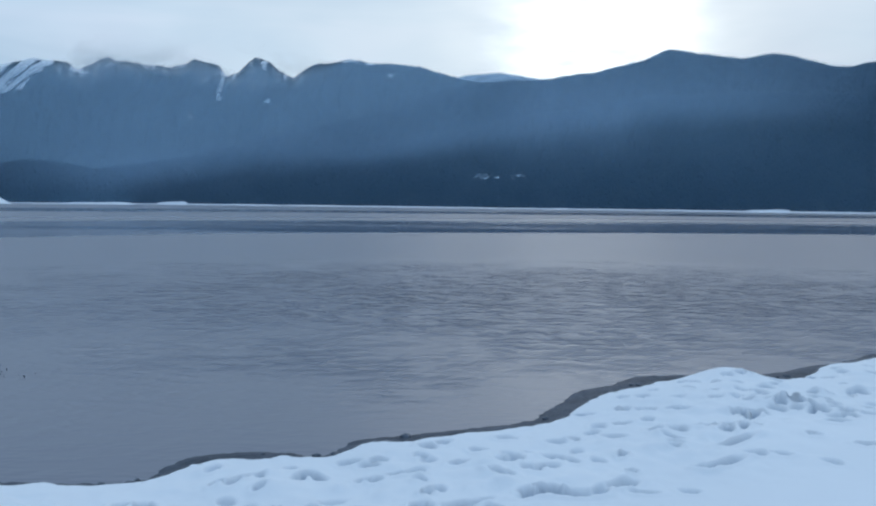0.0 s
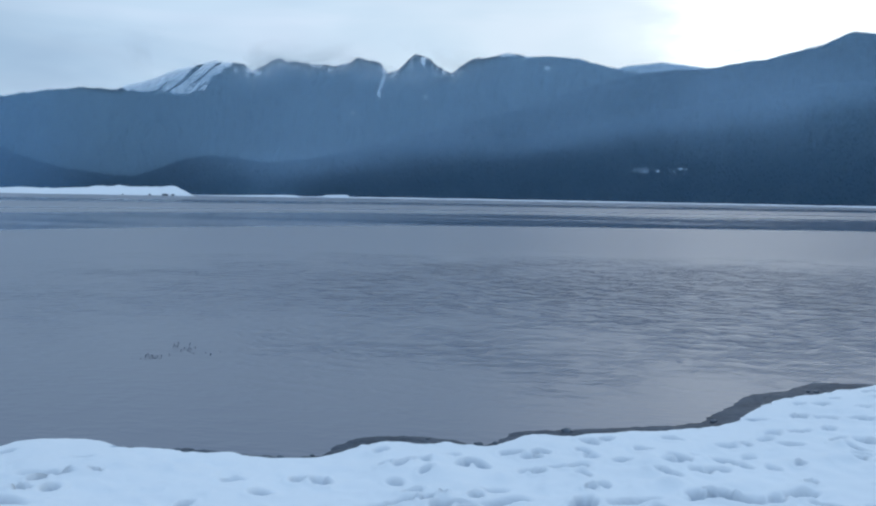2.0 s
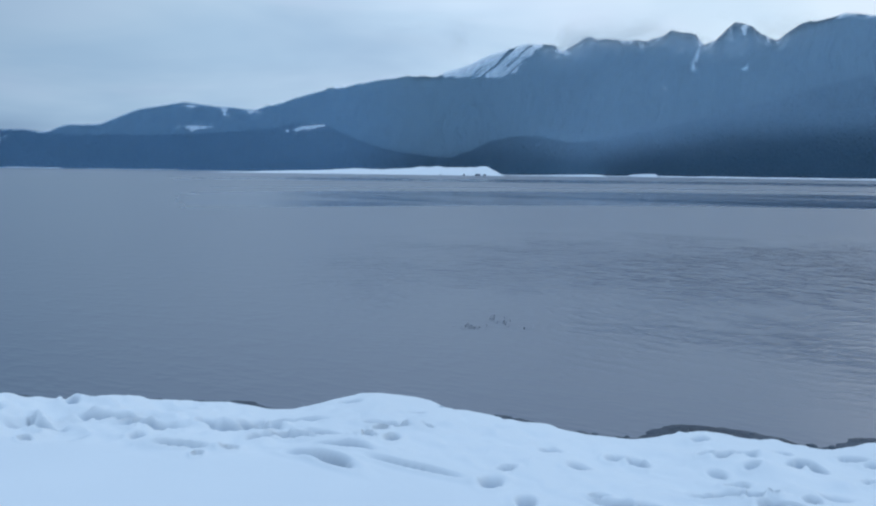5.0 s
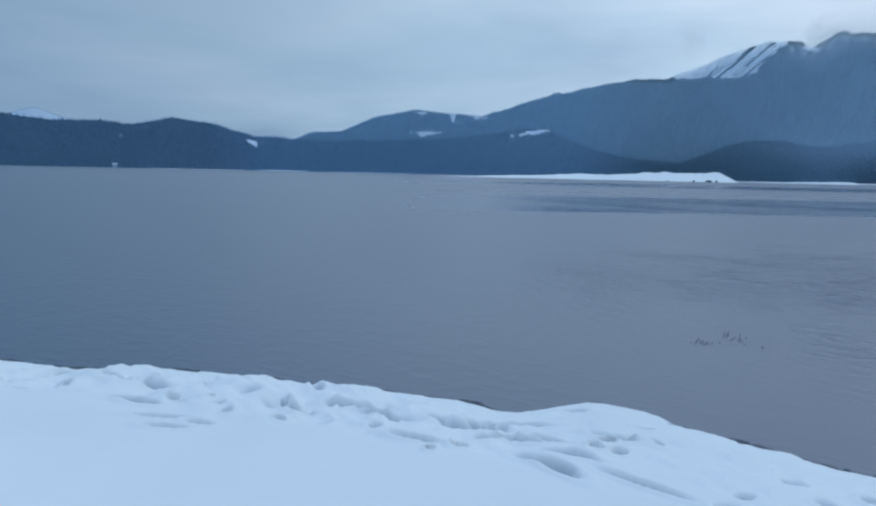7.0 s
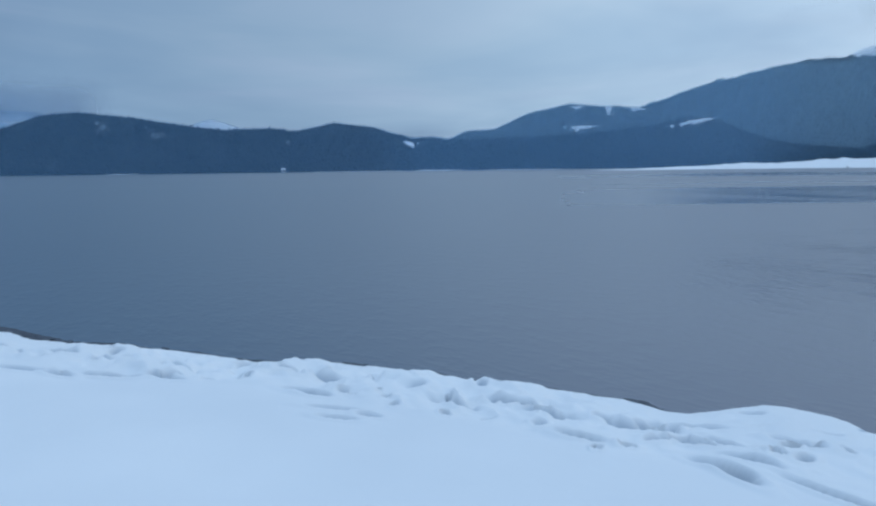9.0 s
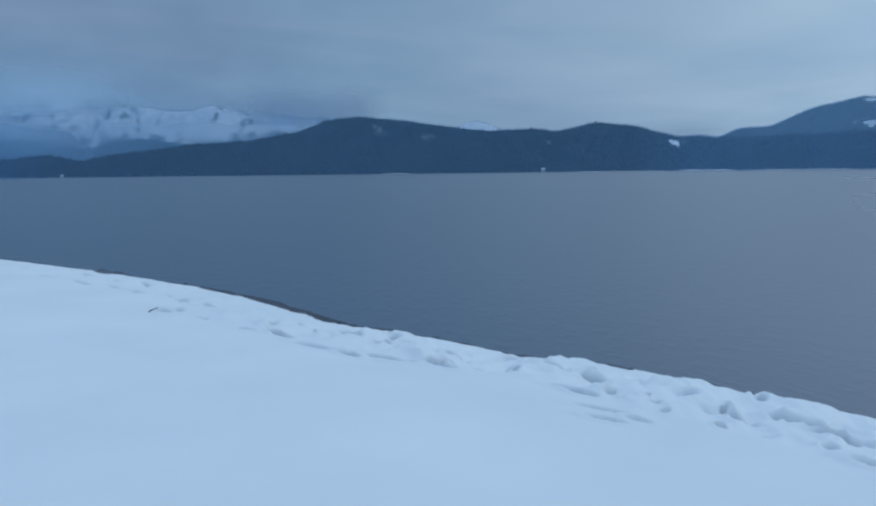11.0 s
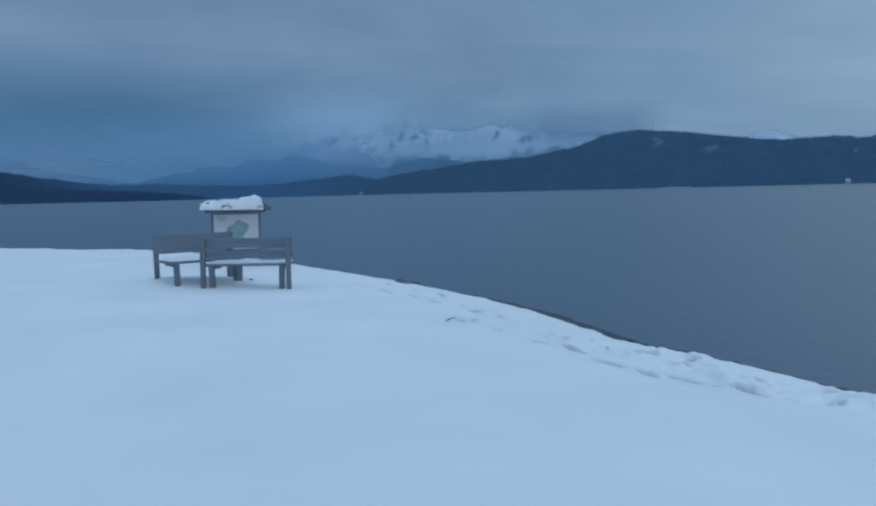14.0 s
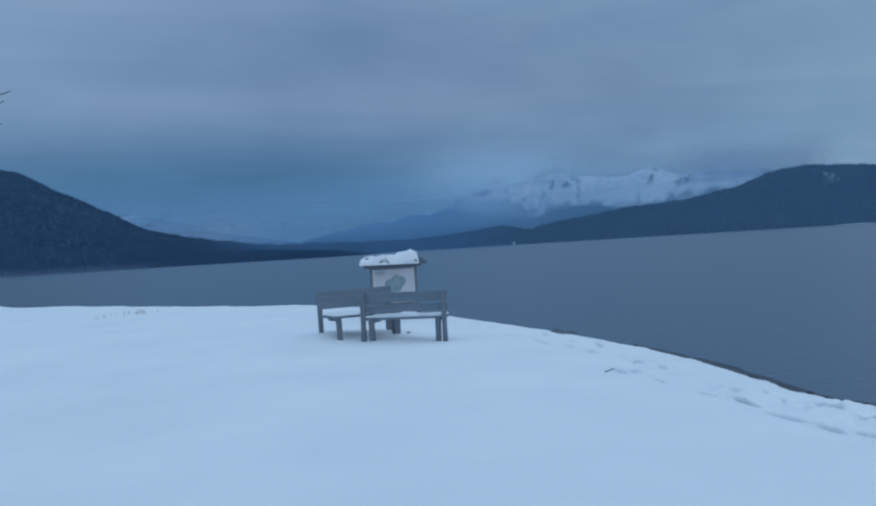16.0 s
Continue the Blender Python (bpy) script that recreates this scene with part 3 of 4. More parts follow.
def mountain(name, label, crest, near, far, mat, seed, snow_from=90.0, snow_to=91.0, rough=0.10, jag=0.12, clearings=(), power=1.15, trees=0, tree=12.0, snow_gully=0.0, back=0.25, ribs=(), snow_noise=0.75, crag=0.0, frost=None, needles=None, fine=1.0):
    """A range: its crest runs through (azimuth, elevation) as seen from the lake shore; it rises from `near` metres to `far` metres."""
    crest = sorted(crest)
    ca, ce = np.array([c[0] for c in crest]), np.array([c[1] for c in crest])
    a = np.arange(ca[0], ca[-1] + 0.01, 0.14 / fine)
    rows = int(64 * fine)
    el = np.interp(a, ca, ce)
    k = np.ones(3) / 3
    el = np.convolve(np.pad(el, 1, mode="edge"), k, mode="valid")
    el = el + jag * fbm(a * 0.9, a * 0 + seed, 5, seed, 0.6)
    CRESTS.append((a, el))
    crest_r = far * (1 + 0.06 * fbm(a * 0.12, a * 0 + 3, 2, seed + 1))
    foot_r = near * (1 + 0.05 * fbm(a * 0.15, a * 0 + 7, 3, seed + 2))
    top = np.maximum(EYE + crest_r * np.tan(np.radians(el)), 0.3)
    wide = int(9 * fine)
    calm = np.convolve(np.pad(top, wide, mode="edge"), np.ones(2 * wide + 1) / (2 * wide + 1), mode="valid")
    v = np.concatenate([np.linspace(0, 1, rows), 1 + np.linspace(0.06, back, 6)])
    V, A = np.meshgrid(v, a, indexing="ij")
    Rr = foot_r + (crest_r - foot_r) * V
    up_ = np.clip(V, 0, 1)
    shape = up_ ** power
    warp = fbm(A * 0.35 + 5, V * 2.5, 3, seed + 4)
    spur = 1 - np.abs(fbm(A * 0.55 + V * 1.9 + warp * 1.3, V * 1.2 + warp, 4, seed + 3, 0.5)) * 2.2
    bulge = up_ * (1 - up_) * 4
    body_top = calm + (top - calm) * smooth(0.82, 1.0, V)
    Z = body_top * shape * (1 + rough * bulge * (spur - 0.3)) + WATER - 0.6
    Z = np.where(V > 1, top * (1 - (V - 1) * 1.6), Z)
    # nothing on the slope stands above the sight line to the crest
    limit = EYE + Rr * (body_top - EYE) / crest_r * (0.80 + 0.20 * up_)
    Z = np.where(V < 1, np.minimum(Z, np.maximum(limit, WATER - 0.6 + 30 * V)), Z)
    X, Y = -Rr * np.sin(np.radians(A)), Rr * np.cos(np.radians(A))
    E = np.degrees(np.arctan2(Z - EYE, Rr))
    high = smooth(snow_from, snow_to, E + 0.55 * fbm(A * 0.8, V * 6, 3, seed + 6) + snow_noise * fbm(A * 2.4, V * 14, 4, seed + 8, 0.6) + 0.45 * snow_noise * fbm(A * 7, V * 40, 3, seed + 30, 0.6) + snow_gully * (0.3 - spur))
    # ribs of bare rock that run down through the snow
    bare = smooth(0.72, 0.96, 1 - 2.4 * np.abs(fbm(A * 1.0 + 1.2 * warp + 2 * V, V * 4 + 0.3 * A, 4, seed + 15, 0.55)))
    snow = high - crag * bare * smooth(0.4, 0.85, V) * smooth(-0.35, 0.25, fbm(A * 0.9, V * 5, 2, seed + 16))
    if frost:
        # thin snow dusting the rock of the highest slopes
        band = smooth(0.68, 0.93, V + 0.05 * fbm(A * 1.3, V * 3, 3, seed + 31)) * smooth(frost[0], frost[0] + 1.5, A) * (1 - smooth(frost[1] - 2.0, frost[1], A))
        snow = np.maximum(snow, band * (0.44 + 0.30 * fbm(A * 4.2 + V * 3, V * 13, 4, seed + 32, 0.62)))
    for ca_, ce_, wa_, we_, tilt, *strength in clearings:
        q = ((A - ca_) / wa_) ** 2 + ((E - ce_ - tilt * (A - ca_)) / we_) ** 2
        q = q * np.clip(1 + 1.5 * fbm(A * 2.8, E * 3.5, 3, seed + 20) + 1.3 * fbm(A * 7.5, E * 6, 2, seed + 21), 0.2, 4)
        snow = np.maximum(snow, (strength[0] if strength else 1.15) * np.exp(-q ** 2 * 1.2))
    # steep snow faces, barred by ribs of rock that run up towards the crest
    for floor, line, a_lo, a_hi in ribs:
        c_ = A + 1.05 * E
        bar = fbm(c_ * 2.9, A * 0.35, 3, seed + 12, 0.6)
        rag = fbm(A * 3, E * 3, 3, seed + 13)
        face = smooth(-0.1, 0.12, E - floor + 0.3 * rag) * smooth(-0.2, 0.25, c_ - line + 0.5 * rag) * smooth(a_lo - 0.2, a_lo + 0.2, A) * (1 - smooth(a_hi - 0.6, a_hi + 0.4, A + rag))
        snow = np.maximum(snow, 1.25 * face * (1 - smooth(0.17, 0.29, bar)))
    f = grid_faces(len(v), len(a))
    me = link_mesh(name, np.stack([X, Y, Z], -1).reshape(-1, 3), f[:, ::-1], [mat])
    layer(me, "snow", snow)
    tagged(new(name, me), label, "mountain", kind="structure")
    if trees:
        rng = np.random.default_rng(seed)
        n_try = trees * 2
        ti, tj = rng.random(n_try) * (rows - 2), rng.random(n_try) * (len(a) - 1)
        i, j = ti.astype(int), tj.astype(int)
        fi_, fj = ti - i, tj - j

        def at(M):
            return (M[i, j] * (1 - fi_) + M[i + 1, j] * fi_) * (1 - fj) + (M[i, j + 1] * (1 - fi_) + M[i + 1, j + 1] * fi_) * fj
        keep = at(snow) < 0.25
        px, py, pz = at(X)[keep][:trees], at(Y)[keep][:trees], at(Z)[keep][:trees]
        grown = np.clip(at(body_top)[keep][:trees] / (3.2 * tree), 0.12, 1.0)
        forest(name + "_forest", px, py, pz, tree * grown, rng, needles or CONIFER)


def forest(name, px, py, pz, tall, rng, mat):
    n = len(px)
    h = tall * (0.6 + 0.7 * rng.random(n))
    r = h * (0.30 + 0.16 * rng.random(n))
    turn = rng.random(n) * math.tau
    verts = np.empty((n, 6, 3))
    for c in range(5):
        t = turn + c * math.tau / 5
        verts[:, c, 0], verts[:, c, 1], verts[:, c, 2] = px + r * np.cos(t), py + r * np.sin(t), pz - 1.0
    verts[:, 5, 0], verts[:, 5, 1], verts[:, 5, 2] = px, py, pz + h
    base = np.arange(n)[:, None, None] * 6
    tri = np.array([(c, (c + 1) % 5, 5) for c in range(5)])[None]
    me = link_mesh(name, verts.reshape(-1, 3), (base + tri).reshape(-1, 3), [mat], True)
    tagged(new("conifer_forest", me), "dark bluish conifer forest covering the mountain slope", "forest", kind="stuff")


mountain("foothill", "dark forested foothill rising straight from the far shore",
         [(-50, 6.0), (-40, 7.2), (-28, 7.7), (-22, 7.9), (-15.2, 7.9), (-11.8, 7.3), (-4.4, 6.3), (-0.6, 5.4), (5.4, 4.4), (11.5, 4.1), (17, 3.2), (23.2, 2.3), (27.3, 2.75), (29.3, 2.3), (31, 1.4), (33, 0.75), (35.5, 0.1)],
         1000, 1320, FOREST_FLOOR, 13, trees=32000, tree=4.5, rough=0.18, jag=0.22, clearings=[(-3.1, 2.2, 0.5, 0.25, 0, 0.53), (-4.2, 2.15, 0.5, 0.16, 0, 0.47), (-5.8, 2.3, 0.45, 0.28, 0, 0.51)])
mountain("mountain_a", "dark forested mountain across the lake, hazy at its top",
         [(-50, 8.2), (-46, 8.6), (-38, 9.6), (-33, 9.0), (-28.7, 9.45), (-27.5, 9.2), (-25.9, 9.4), (-24.2, 10.0), (-22.5, 10.3), (-20.8, 10.1), (-18.3, 10.45), (-16.1, 10.9), (-13.5, 10.0), (-10.8, 9.5), (-7.9, 9.1), (-4.5, 9.0), (-2.1, 8.7), (0, 8.2), (5, 6.6), (11, 5.0), (18, 3.2), (26, 1.5), (30, 0.2)],
         1420, 1780, FOREST_FLOOR, 11, trees=20000, tree=6, rough=0.17)
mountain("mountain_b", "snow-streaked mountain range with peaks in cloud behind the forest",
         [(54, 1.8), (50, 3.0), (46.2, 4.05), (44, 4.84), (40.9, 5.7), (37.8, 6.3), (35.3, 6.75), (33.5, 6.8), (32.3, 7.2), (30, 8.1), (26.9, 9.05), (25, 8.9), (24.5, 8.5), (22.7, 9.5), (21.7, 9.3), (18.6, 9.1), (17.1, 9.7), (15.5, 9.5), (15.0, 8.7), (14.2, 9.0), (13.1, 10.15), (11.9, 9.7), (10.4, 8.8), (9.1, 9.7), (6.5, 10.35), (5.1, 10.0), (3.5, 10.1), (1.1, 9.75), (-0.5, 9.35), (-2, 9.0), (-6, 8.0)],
         2080, 4000, ALPINE, 23, 9.8, 11.6, rough=0.13, jag=0.17, trees=22000, tree=9, needles=PALE_CONIFER, fine=2.0, snow_gully=1.3,
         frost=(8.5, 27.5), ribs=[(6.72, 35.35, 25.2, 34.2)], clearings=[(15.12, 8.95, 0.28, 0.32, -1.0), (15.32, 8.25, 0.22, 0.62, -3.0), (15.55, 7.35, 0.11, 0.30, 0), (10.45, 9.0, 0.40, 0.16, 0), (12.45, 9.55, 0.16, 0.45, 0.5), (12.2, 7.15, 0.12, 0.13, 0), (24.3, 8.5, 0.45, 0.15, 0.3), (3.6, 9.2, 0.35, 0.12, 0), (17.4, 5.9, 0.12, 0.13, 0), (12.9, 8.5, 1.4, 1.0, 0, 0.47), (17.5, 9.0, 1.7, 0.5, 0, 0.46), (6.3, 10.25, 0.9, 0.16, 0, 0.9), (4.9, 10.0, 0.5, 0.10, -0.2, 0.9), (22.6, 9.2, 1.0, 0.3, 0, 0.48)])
mountain("mountain_c", "distant pale snow peak showing over the ridge", [(-12, 7.9), (-8.7, 8.75), (-6.5, 9.2), (-4.3, 9.5), (-1.8, 9.28), (2, 8.3)], 3600, 4700, HAZED_ALPINE, 29, 7.5, 8.5, jag=0.05)
mountain("mountain_d", "low forested hills with snowy clearings beyond the lake",
         [(28, 0.3), (30, 0.8), (34, 1.15), (37, 1.6), (39.5, 2.4), (41, 3.2), (43, 3.4), (45, 2.9), (50.5, 2.4), (55, 2.2), (58.5, 2.1), (60.6, 2.3), (62.2, 2.25), (63.0, 2.5), (65.3, 3.15), (67.7, 3.4), (70.5, 2.8), (72.1, 3.05), (75.4, 2.95), (78.5, 3.3), (81.7, 3.75), (84.5, 4.05), (87.0, 3.75), (88.9, 3.0), (92.9, 2.3), (96.5, 2.1), (99.3, 1.65), (101.4, 1.38), (103.2, 0.95), (104.6, 1.30), (106.0, 1.32), (108.2, 1.0), (111.7, 0.72), (116, 0.85), (122.4, 1.0), (126, 0.9)],
         1440, 1800, FOREST_FLOOR, 37, trees=24000, tree=5.5, rough=0.2, jag=0.06,
         clearings=[(62.4, 1.9, 0.4, 0.16, 0.2), (83.2, 3.0, 0.7, 0.32, 0, 0.36), (79.8, 2.45, 0.5, 0.3, 0, 0.40), (71, 2.0, 0.4, 0.2, 0, 0.40), (42.3, 3.05, 1.3, 0.12, -0.18, 1.5)])
mountain("mountain_e", "hazy hill with snow patches behind the lower forest", [(38, 3.0), (44, 4.0), (46.2, 4.1), (47.7, 4.25), (48.7, 4.25), (50.8, 4.5), (53.9, 3.85), (56.2, 2.8), (58.3, 2.7), (60, 1.9)], 2200, 3300, ALPINE, 41, rough=0.2, trees=7000, tree=6, needles=PALE_CONIFER, jag=0.06,
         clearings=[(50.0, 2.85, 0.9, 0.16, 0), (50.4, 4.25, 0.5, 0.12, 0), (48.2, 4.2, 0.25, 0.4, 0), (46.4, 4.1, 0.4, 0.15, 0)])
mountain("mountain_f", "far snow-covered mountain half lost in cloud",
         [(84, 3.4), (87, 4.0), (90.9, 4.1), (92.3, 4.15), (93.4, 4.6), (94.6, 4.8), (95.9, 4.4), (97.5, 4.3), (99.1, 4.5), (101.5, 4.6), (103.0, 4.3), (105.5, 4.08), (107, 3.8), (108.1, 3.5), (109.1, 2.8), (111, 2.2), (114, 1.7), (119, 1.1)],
         3350, 4600, HAZED_ALPINE, 53, 1.5, 3.0, rough=0.30, jag=0.17, snow_gully=0.6, snow_noise=0.7, crag=0.9)
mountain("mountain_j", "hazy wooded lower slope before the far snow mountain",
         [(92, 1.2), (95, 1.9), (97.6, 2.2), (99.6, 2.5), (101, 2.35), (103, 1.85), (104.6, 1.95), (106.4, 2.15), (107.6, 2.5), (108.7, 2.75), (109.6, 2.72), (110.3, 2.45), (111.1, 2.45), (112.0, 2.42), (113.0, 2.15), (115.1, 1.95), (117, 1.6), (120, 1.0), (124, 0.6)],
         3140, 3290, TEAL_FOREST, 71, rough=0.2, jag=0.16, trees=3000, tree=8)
mountain("mountain_g", "small snow peak behind the wooded hill", [(73, 2.6), (74.6, 3.12), (75.4, 3.38), (76.2, 3.62), (76.7, 3.5), (77.3, 3.26), (79, 2.6)], 3400, 4300, HAZED_ALPINE, 59, 2.0, 2.6, jag=0.08)
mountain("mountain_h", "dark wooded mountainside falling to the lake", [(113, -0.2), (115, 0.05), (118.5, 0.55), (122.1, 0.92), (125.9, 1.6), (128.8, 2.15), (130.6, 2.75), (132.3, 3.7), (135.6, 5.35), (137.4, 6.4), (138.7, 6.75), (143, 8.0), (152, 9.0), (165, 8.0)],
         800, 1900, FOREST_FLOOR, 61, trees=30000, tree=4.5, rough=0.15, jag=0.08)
mountain("mountain_i", "pale far ridge under the cloud", [(119, 0.8), (125.1, 1.9), (128, 2.9), (129.6, 3.25), (133, 3.6), (140, 3.0)], 3300, 4400, HAZED_ALPINE, 67, 2.2, 4.0, jag=0.08)


# the snowy spit and beaches on the far shore
def low_bank(name, label, a0, a1, near, far, top, seed, tail=0.35):
    a = np.arange(a0, a1, 0.1)
    v = np.linspace(0, 1, 14)
    V, A = np.meshgrid(v, a, indexing="ij")
    end = smooth(0, 0.06, (A - a0) / (a1 - a0)) * smooth(0, tail, (a1 - A) / (a1 - a0))
    Rr = near * (1 + 0.03 * fbm(A * 0.6, A * 0, 3, seed)) + (far - near) * V
    Z = WATER - 0.1 + top * end * (1 - (1 - V) ** 2) * (0.85 + 0.3 * fbm(A * 0.9, V * 2, 3, seed + 1))
    me = link_mesh(name, np.stack([-Rr * np.sin(np.radians(A)), Rr * np.cos(np.radians(A)), Z], -1).reshape(-1, 3), grid_faces(len(v), len(a))[:, ::-1], [SNOW])
    tagged(new(name, me), label, "shore", kind="structure")


low_bank("far_spit", "low snow-covered spit reaching into the lake", 28.2, 51, 520, 640, 7.0, 71, 0.9)
low_bank("far_beach", "thin snowy beach along the far shore", -36, 33, 800, 990, 1.6, 73)
low_bank("far_beach", "thin snowy beach beyond the tip of the spit", 21.0, 29.3, 640, 700, 1.9, 74, 0.8)
low_bank("snow_bar", "small white snow bar by the far shore", 17.6, 20.0, 770, 800, 3.4, 75)
low_bank("snow_bar", "small white snow bar by the far shore", 9.9, 11.0, 770, 800, 1.4, 76)
low_bank("snow_bar", "long white snow bar by the far shore", -24.2, -20.6, 770, 800, 3.0, 77)
low_bank("far_beach", "thin snowy beach below the wooded hills", 58.5, 62.5, 1380, 1440, 1.8, 78)
low_bank("far_beach", "thin snowy beach below the wooded hills", 51.0, 58.4, 1385, 1440, 0.8, 80)
low_bank("far_beach", "thin snowy beach below the wooded hills", 62.6, 70.5, 1385, 1440, 0.7, 82)
low_bank("far_beach", "thin snowy beach below the wooded hills", 81.0, 83.4, 1380, 1440, 0.7, 79)


# ---- haze, mist and low cloud: thin tinted sheets that paint in the distance haze ----
def skyline(A):
    return np.max([np.interp(A, a, el, left=-1, right=-1) for a, el in CRESTS], axis=0)


def veil(label, a0, a1, e0, e1, r, mat, soft_top=0.5, soft_low=0.3, ends=0.25, rest=None):
    """A tinted sheet of haze and mist at r metres; without e1 it reaches up to the skyline behind it, with rest it
    follows that range's crest.
    """
    a = np.linspace(a0, a1, 400)
    v = np.concatenate([np.linspace(0, 0.96, 18), [0.975, 0.985, 0.993, 1.0]])
    V, A = np.meshgrid(v, a, indexing="ij")
    top = skyline(A) + 0.12 if e1 is None else e1
    if rest is not None:
        e0 = np.interp(A, *CRESTS[rest]) + e0
        top = top if e1 is None else np.interp(A, *CRESTS[rest]) + e1
    E = e0 + (top - e0) * V
    X, Y, Z = -r * np.sin(np.radians(A)), r * np.cos(np.radians(A)), EYE + r * np.tan(np.radians(E))
    me = link_mesh("haze_mist_sheet", np.stack([X, Y, Z], -1).reshape(-1, 3), grid_faces(22, 400), [mat])
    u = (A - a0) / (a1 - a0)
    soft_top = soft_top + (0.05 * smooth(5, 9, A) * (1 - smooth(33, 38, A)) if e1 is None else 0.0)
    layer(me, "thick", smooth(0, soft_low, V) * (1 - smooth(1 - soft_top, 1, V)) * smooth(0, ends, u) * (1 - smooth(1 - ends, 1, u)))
    uv = me.uv_layers.new(name="UVMap")
    idx = np.empty(len(me.loops), dtype=np.int32)
    me.loops.foreach_get("vertex_index", idx)
    uvs = np.stack([A.ravel() / 10, E.ravel() / 10], -1)[idx]
    uv.data.foreach_set("uv", uvs.astype(np.float32).ravel())
    tagged(new("haze_mist_sheet", me), label, "mist", kind="stuff")


# blue tones of the sheets tint the slopes behind them as distance haze
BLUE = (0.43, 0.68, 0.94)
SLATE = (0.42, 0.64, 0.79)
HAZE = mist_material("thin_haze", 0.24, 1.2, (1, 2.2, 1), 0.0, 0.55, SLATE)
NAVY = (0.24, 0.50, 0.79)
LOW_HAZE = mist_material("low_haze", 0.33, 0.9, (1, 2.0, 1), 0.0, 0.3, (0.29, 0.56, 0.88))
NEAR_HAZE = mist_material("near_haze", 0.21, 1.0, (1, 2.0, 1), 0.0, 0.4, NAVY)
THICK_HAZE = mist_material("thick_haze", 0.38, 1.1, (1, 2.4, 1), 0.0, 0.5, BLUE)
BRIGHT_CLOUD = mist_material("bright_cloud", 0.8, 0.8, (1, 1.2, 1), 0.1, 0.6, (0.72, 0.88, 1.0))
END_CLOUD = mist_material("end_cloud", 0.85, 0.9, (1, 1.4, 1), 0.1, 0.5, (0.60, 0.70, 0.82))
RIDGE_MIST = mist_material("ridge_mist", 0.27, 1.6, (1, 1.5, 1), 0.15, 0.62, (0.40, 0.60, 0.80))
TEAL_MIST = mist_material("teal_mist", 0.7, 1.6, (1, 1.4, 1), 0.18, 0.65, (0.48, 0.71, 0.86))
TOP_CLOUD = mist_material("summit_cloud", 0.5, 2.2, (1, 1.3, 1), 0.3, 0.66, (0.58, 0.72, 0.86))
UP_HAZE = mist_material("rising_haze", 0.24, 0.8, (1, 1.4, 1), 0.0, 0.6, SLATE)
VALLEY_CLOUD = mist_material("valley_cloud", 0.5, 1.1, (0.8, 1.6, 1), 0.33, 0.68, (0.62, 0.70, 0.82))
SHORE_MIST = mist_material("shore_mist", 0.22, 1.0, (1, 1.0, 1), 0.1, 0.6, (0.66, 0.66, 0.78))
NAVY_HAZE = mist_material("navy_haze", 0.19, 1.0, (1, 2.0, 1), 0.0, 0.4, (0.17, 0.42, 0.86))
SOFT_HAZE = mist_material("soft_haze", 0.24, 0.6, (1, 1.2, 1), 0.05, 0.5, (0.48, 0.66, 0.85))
GLOW_HAZE = mist_material("glow_toned_haze", 0.24, 0.9, (1.3, 0.8, 1), 0.3, 0.7, (0.6, 0.8, 0.98))
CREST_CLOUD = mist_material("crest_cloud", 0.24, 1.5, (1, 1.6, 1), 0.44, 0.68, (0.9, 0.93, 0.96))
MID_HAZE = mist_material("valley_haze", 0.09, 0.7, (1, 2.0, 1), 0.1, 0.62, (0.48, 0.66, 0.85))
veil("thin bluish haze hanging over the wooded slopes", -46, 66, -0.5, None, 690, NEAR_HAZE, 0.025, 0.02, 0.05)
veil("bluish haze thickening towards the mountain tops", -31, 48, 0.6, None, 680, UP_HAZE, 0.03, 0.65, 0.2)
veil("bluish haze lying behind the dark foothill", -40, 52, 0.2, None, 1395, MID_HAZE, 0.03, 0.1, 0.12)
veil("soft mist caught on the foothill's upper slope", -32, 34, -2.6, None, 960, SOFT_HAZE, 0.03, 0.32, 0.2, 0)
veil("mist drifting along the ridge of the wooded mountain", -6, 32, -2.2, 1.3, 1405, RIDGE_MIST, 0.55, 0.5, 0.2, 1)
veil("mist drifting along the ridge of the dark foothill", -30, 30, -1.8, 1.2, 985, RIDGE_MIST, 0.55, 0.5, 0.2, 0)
# the cloud's glow on the ridge is put into this sheet's paler tone
veil("pale haze sheet painting the bright cloud's glow over the ridge", -17.5, -1, 2.5, 10.6, 700, GLOW_HAZE, 0.35, 0.5, 0.4)
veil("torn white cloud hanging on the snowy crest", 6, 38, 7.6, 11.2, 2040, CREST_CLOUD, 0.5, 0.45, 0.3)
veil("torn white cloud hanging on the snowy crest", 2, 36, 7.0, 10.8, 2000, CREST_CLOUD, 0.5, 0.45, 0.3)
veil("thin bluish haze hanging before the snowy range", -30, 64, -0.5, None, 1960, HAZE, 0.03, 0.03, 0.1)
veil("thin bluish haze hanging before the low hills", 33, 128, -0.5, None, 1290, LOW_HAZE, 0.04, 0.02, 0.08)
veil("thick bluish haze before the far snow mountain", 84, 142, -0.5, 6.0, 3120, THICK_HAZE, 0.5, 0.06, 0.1)
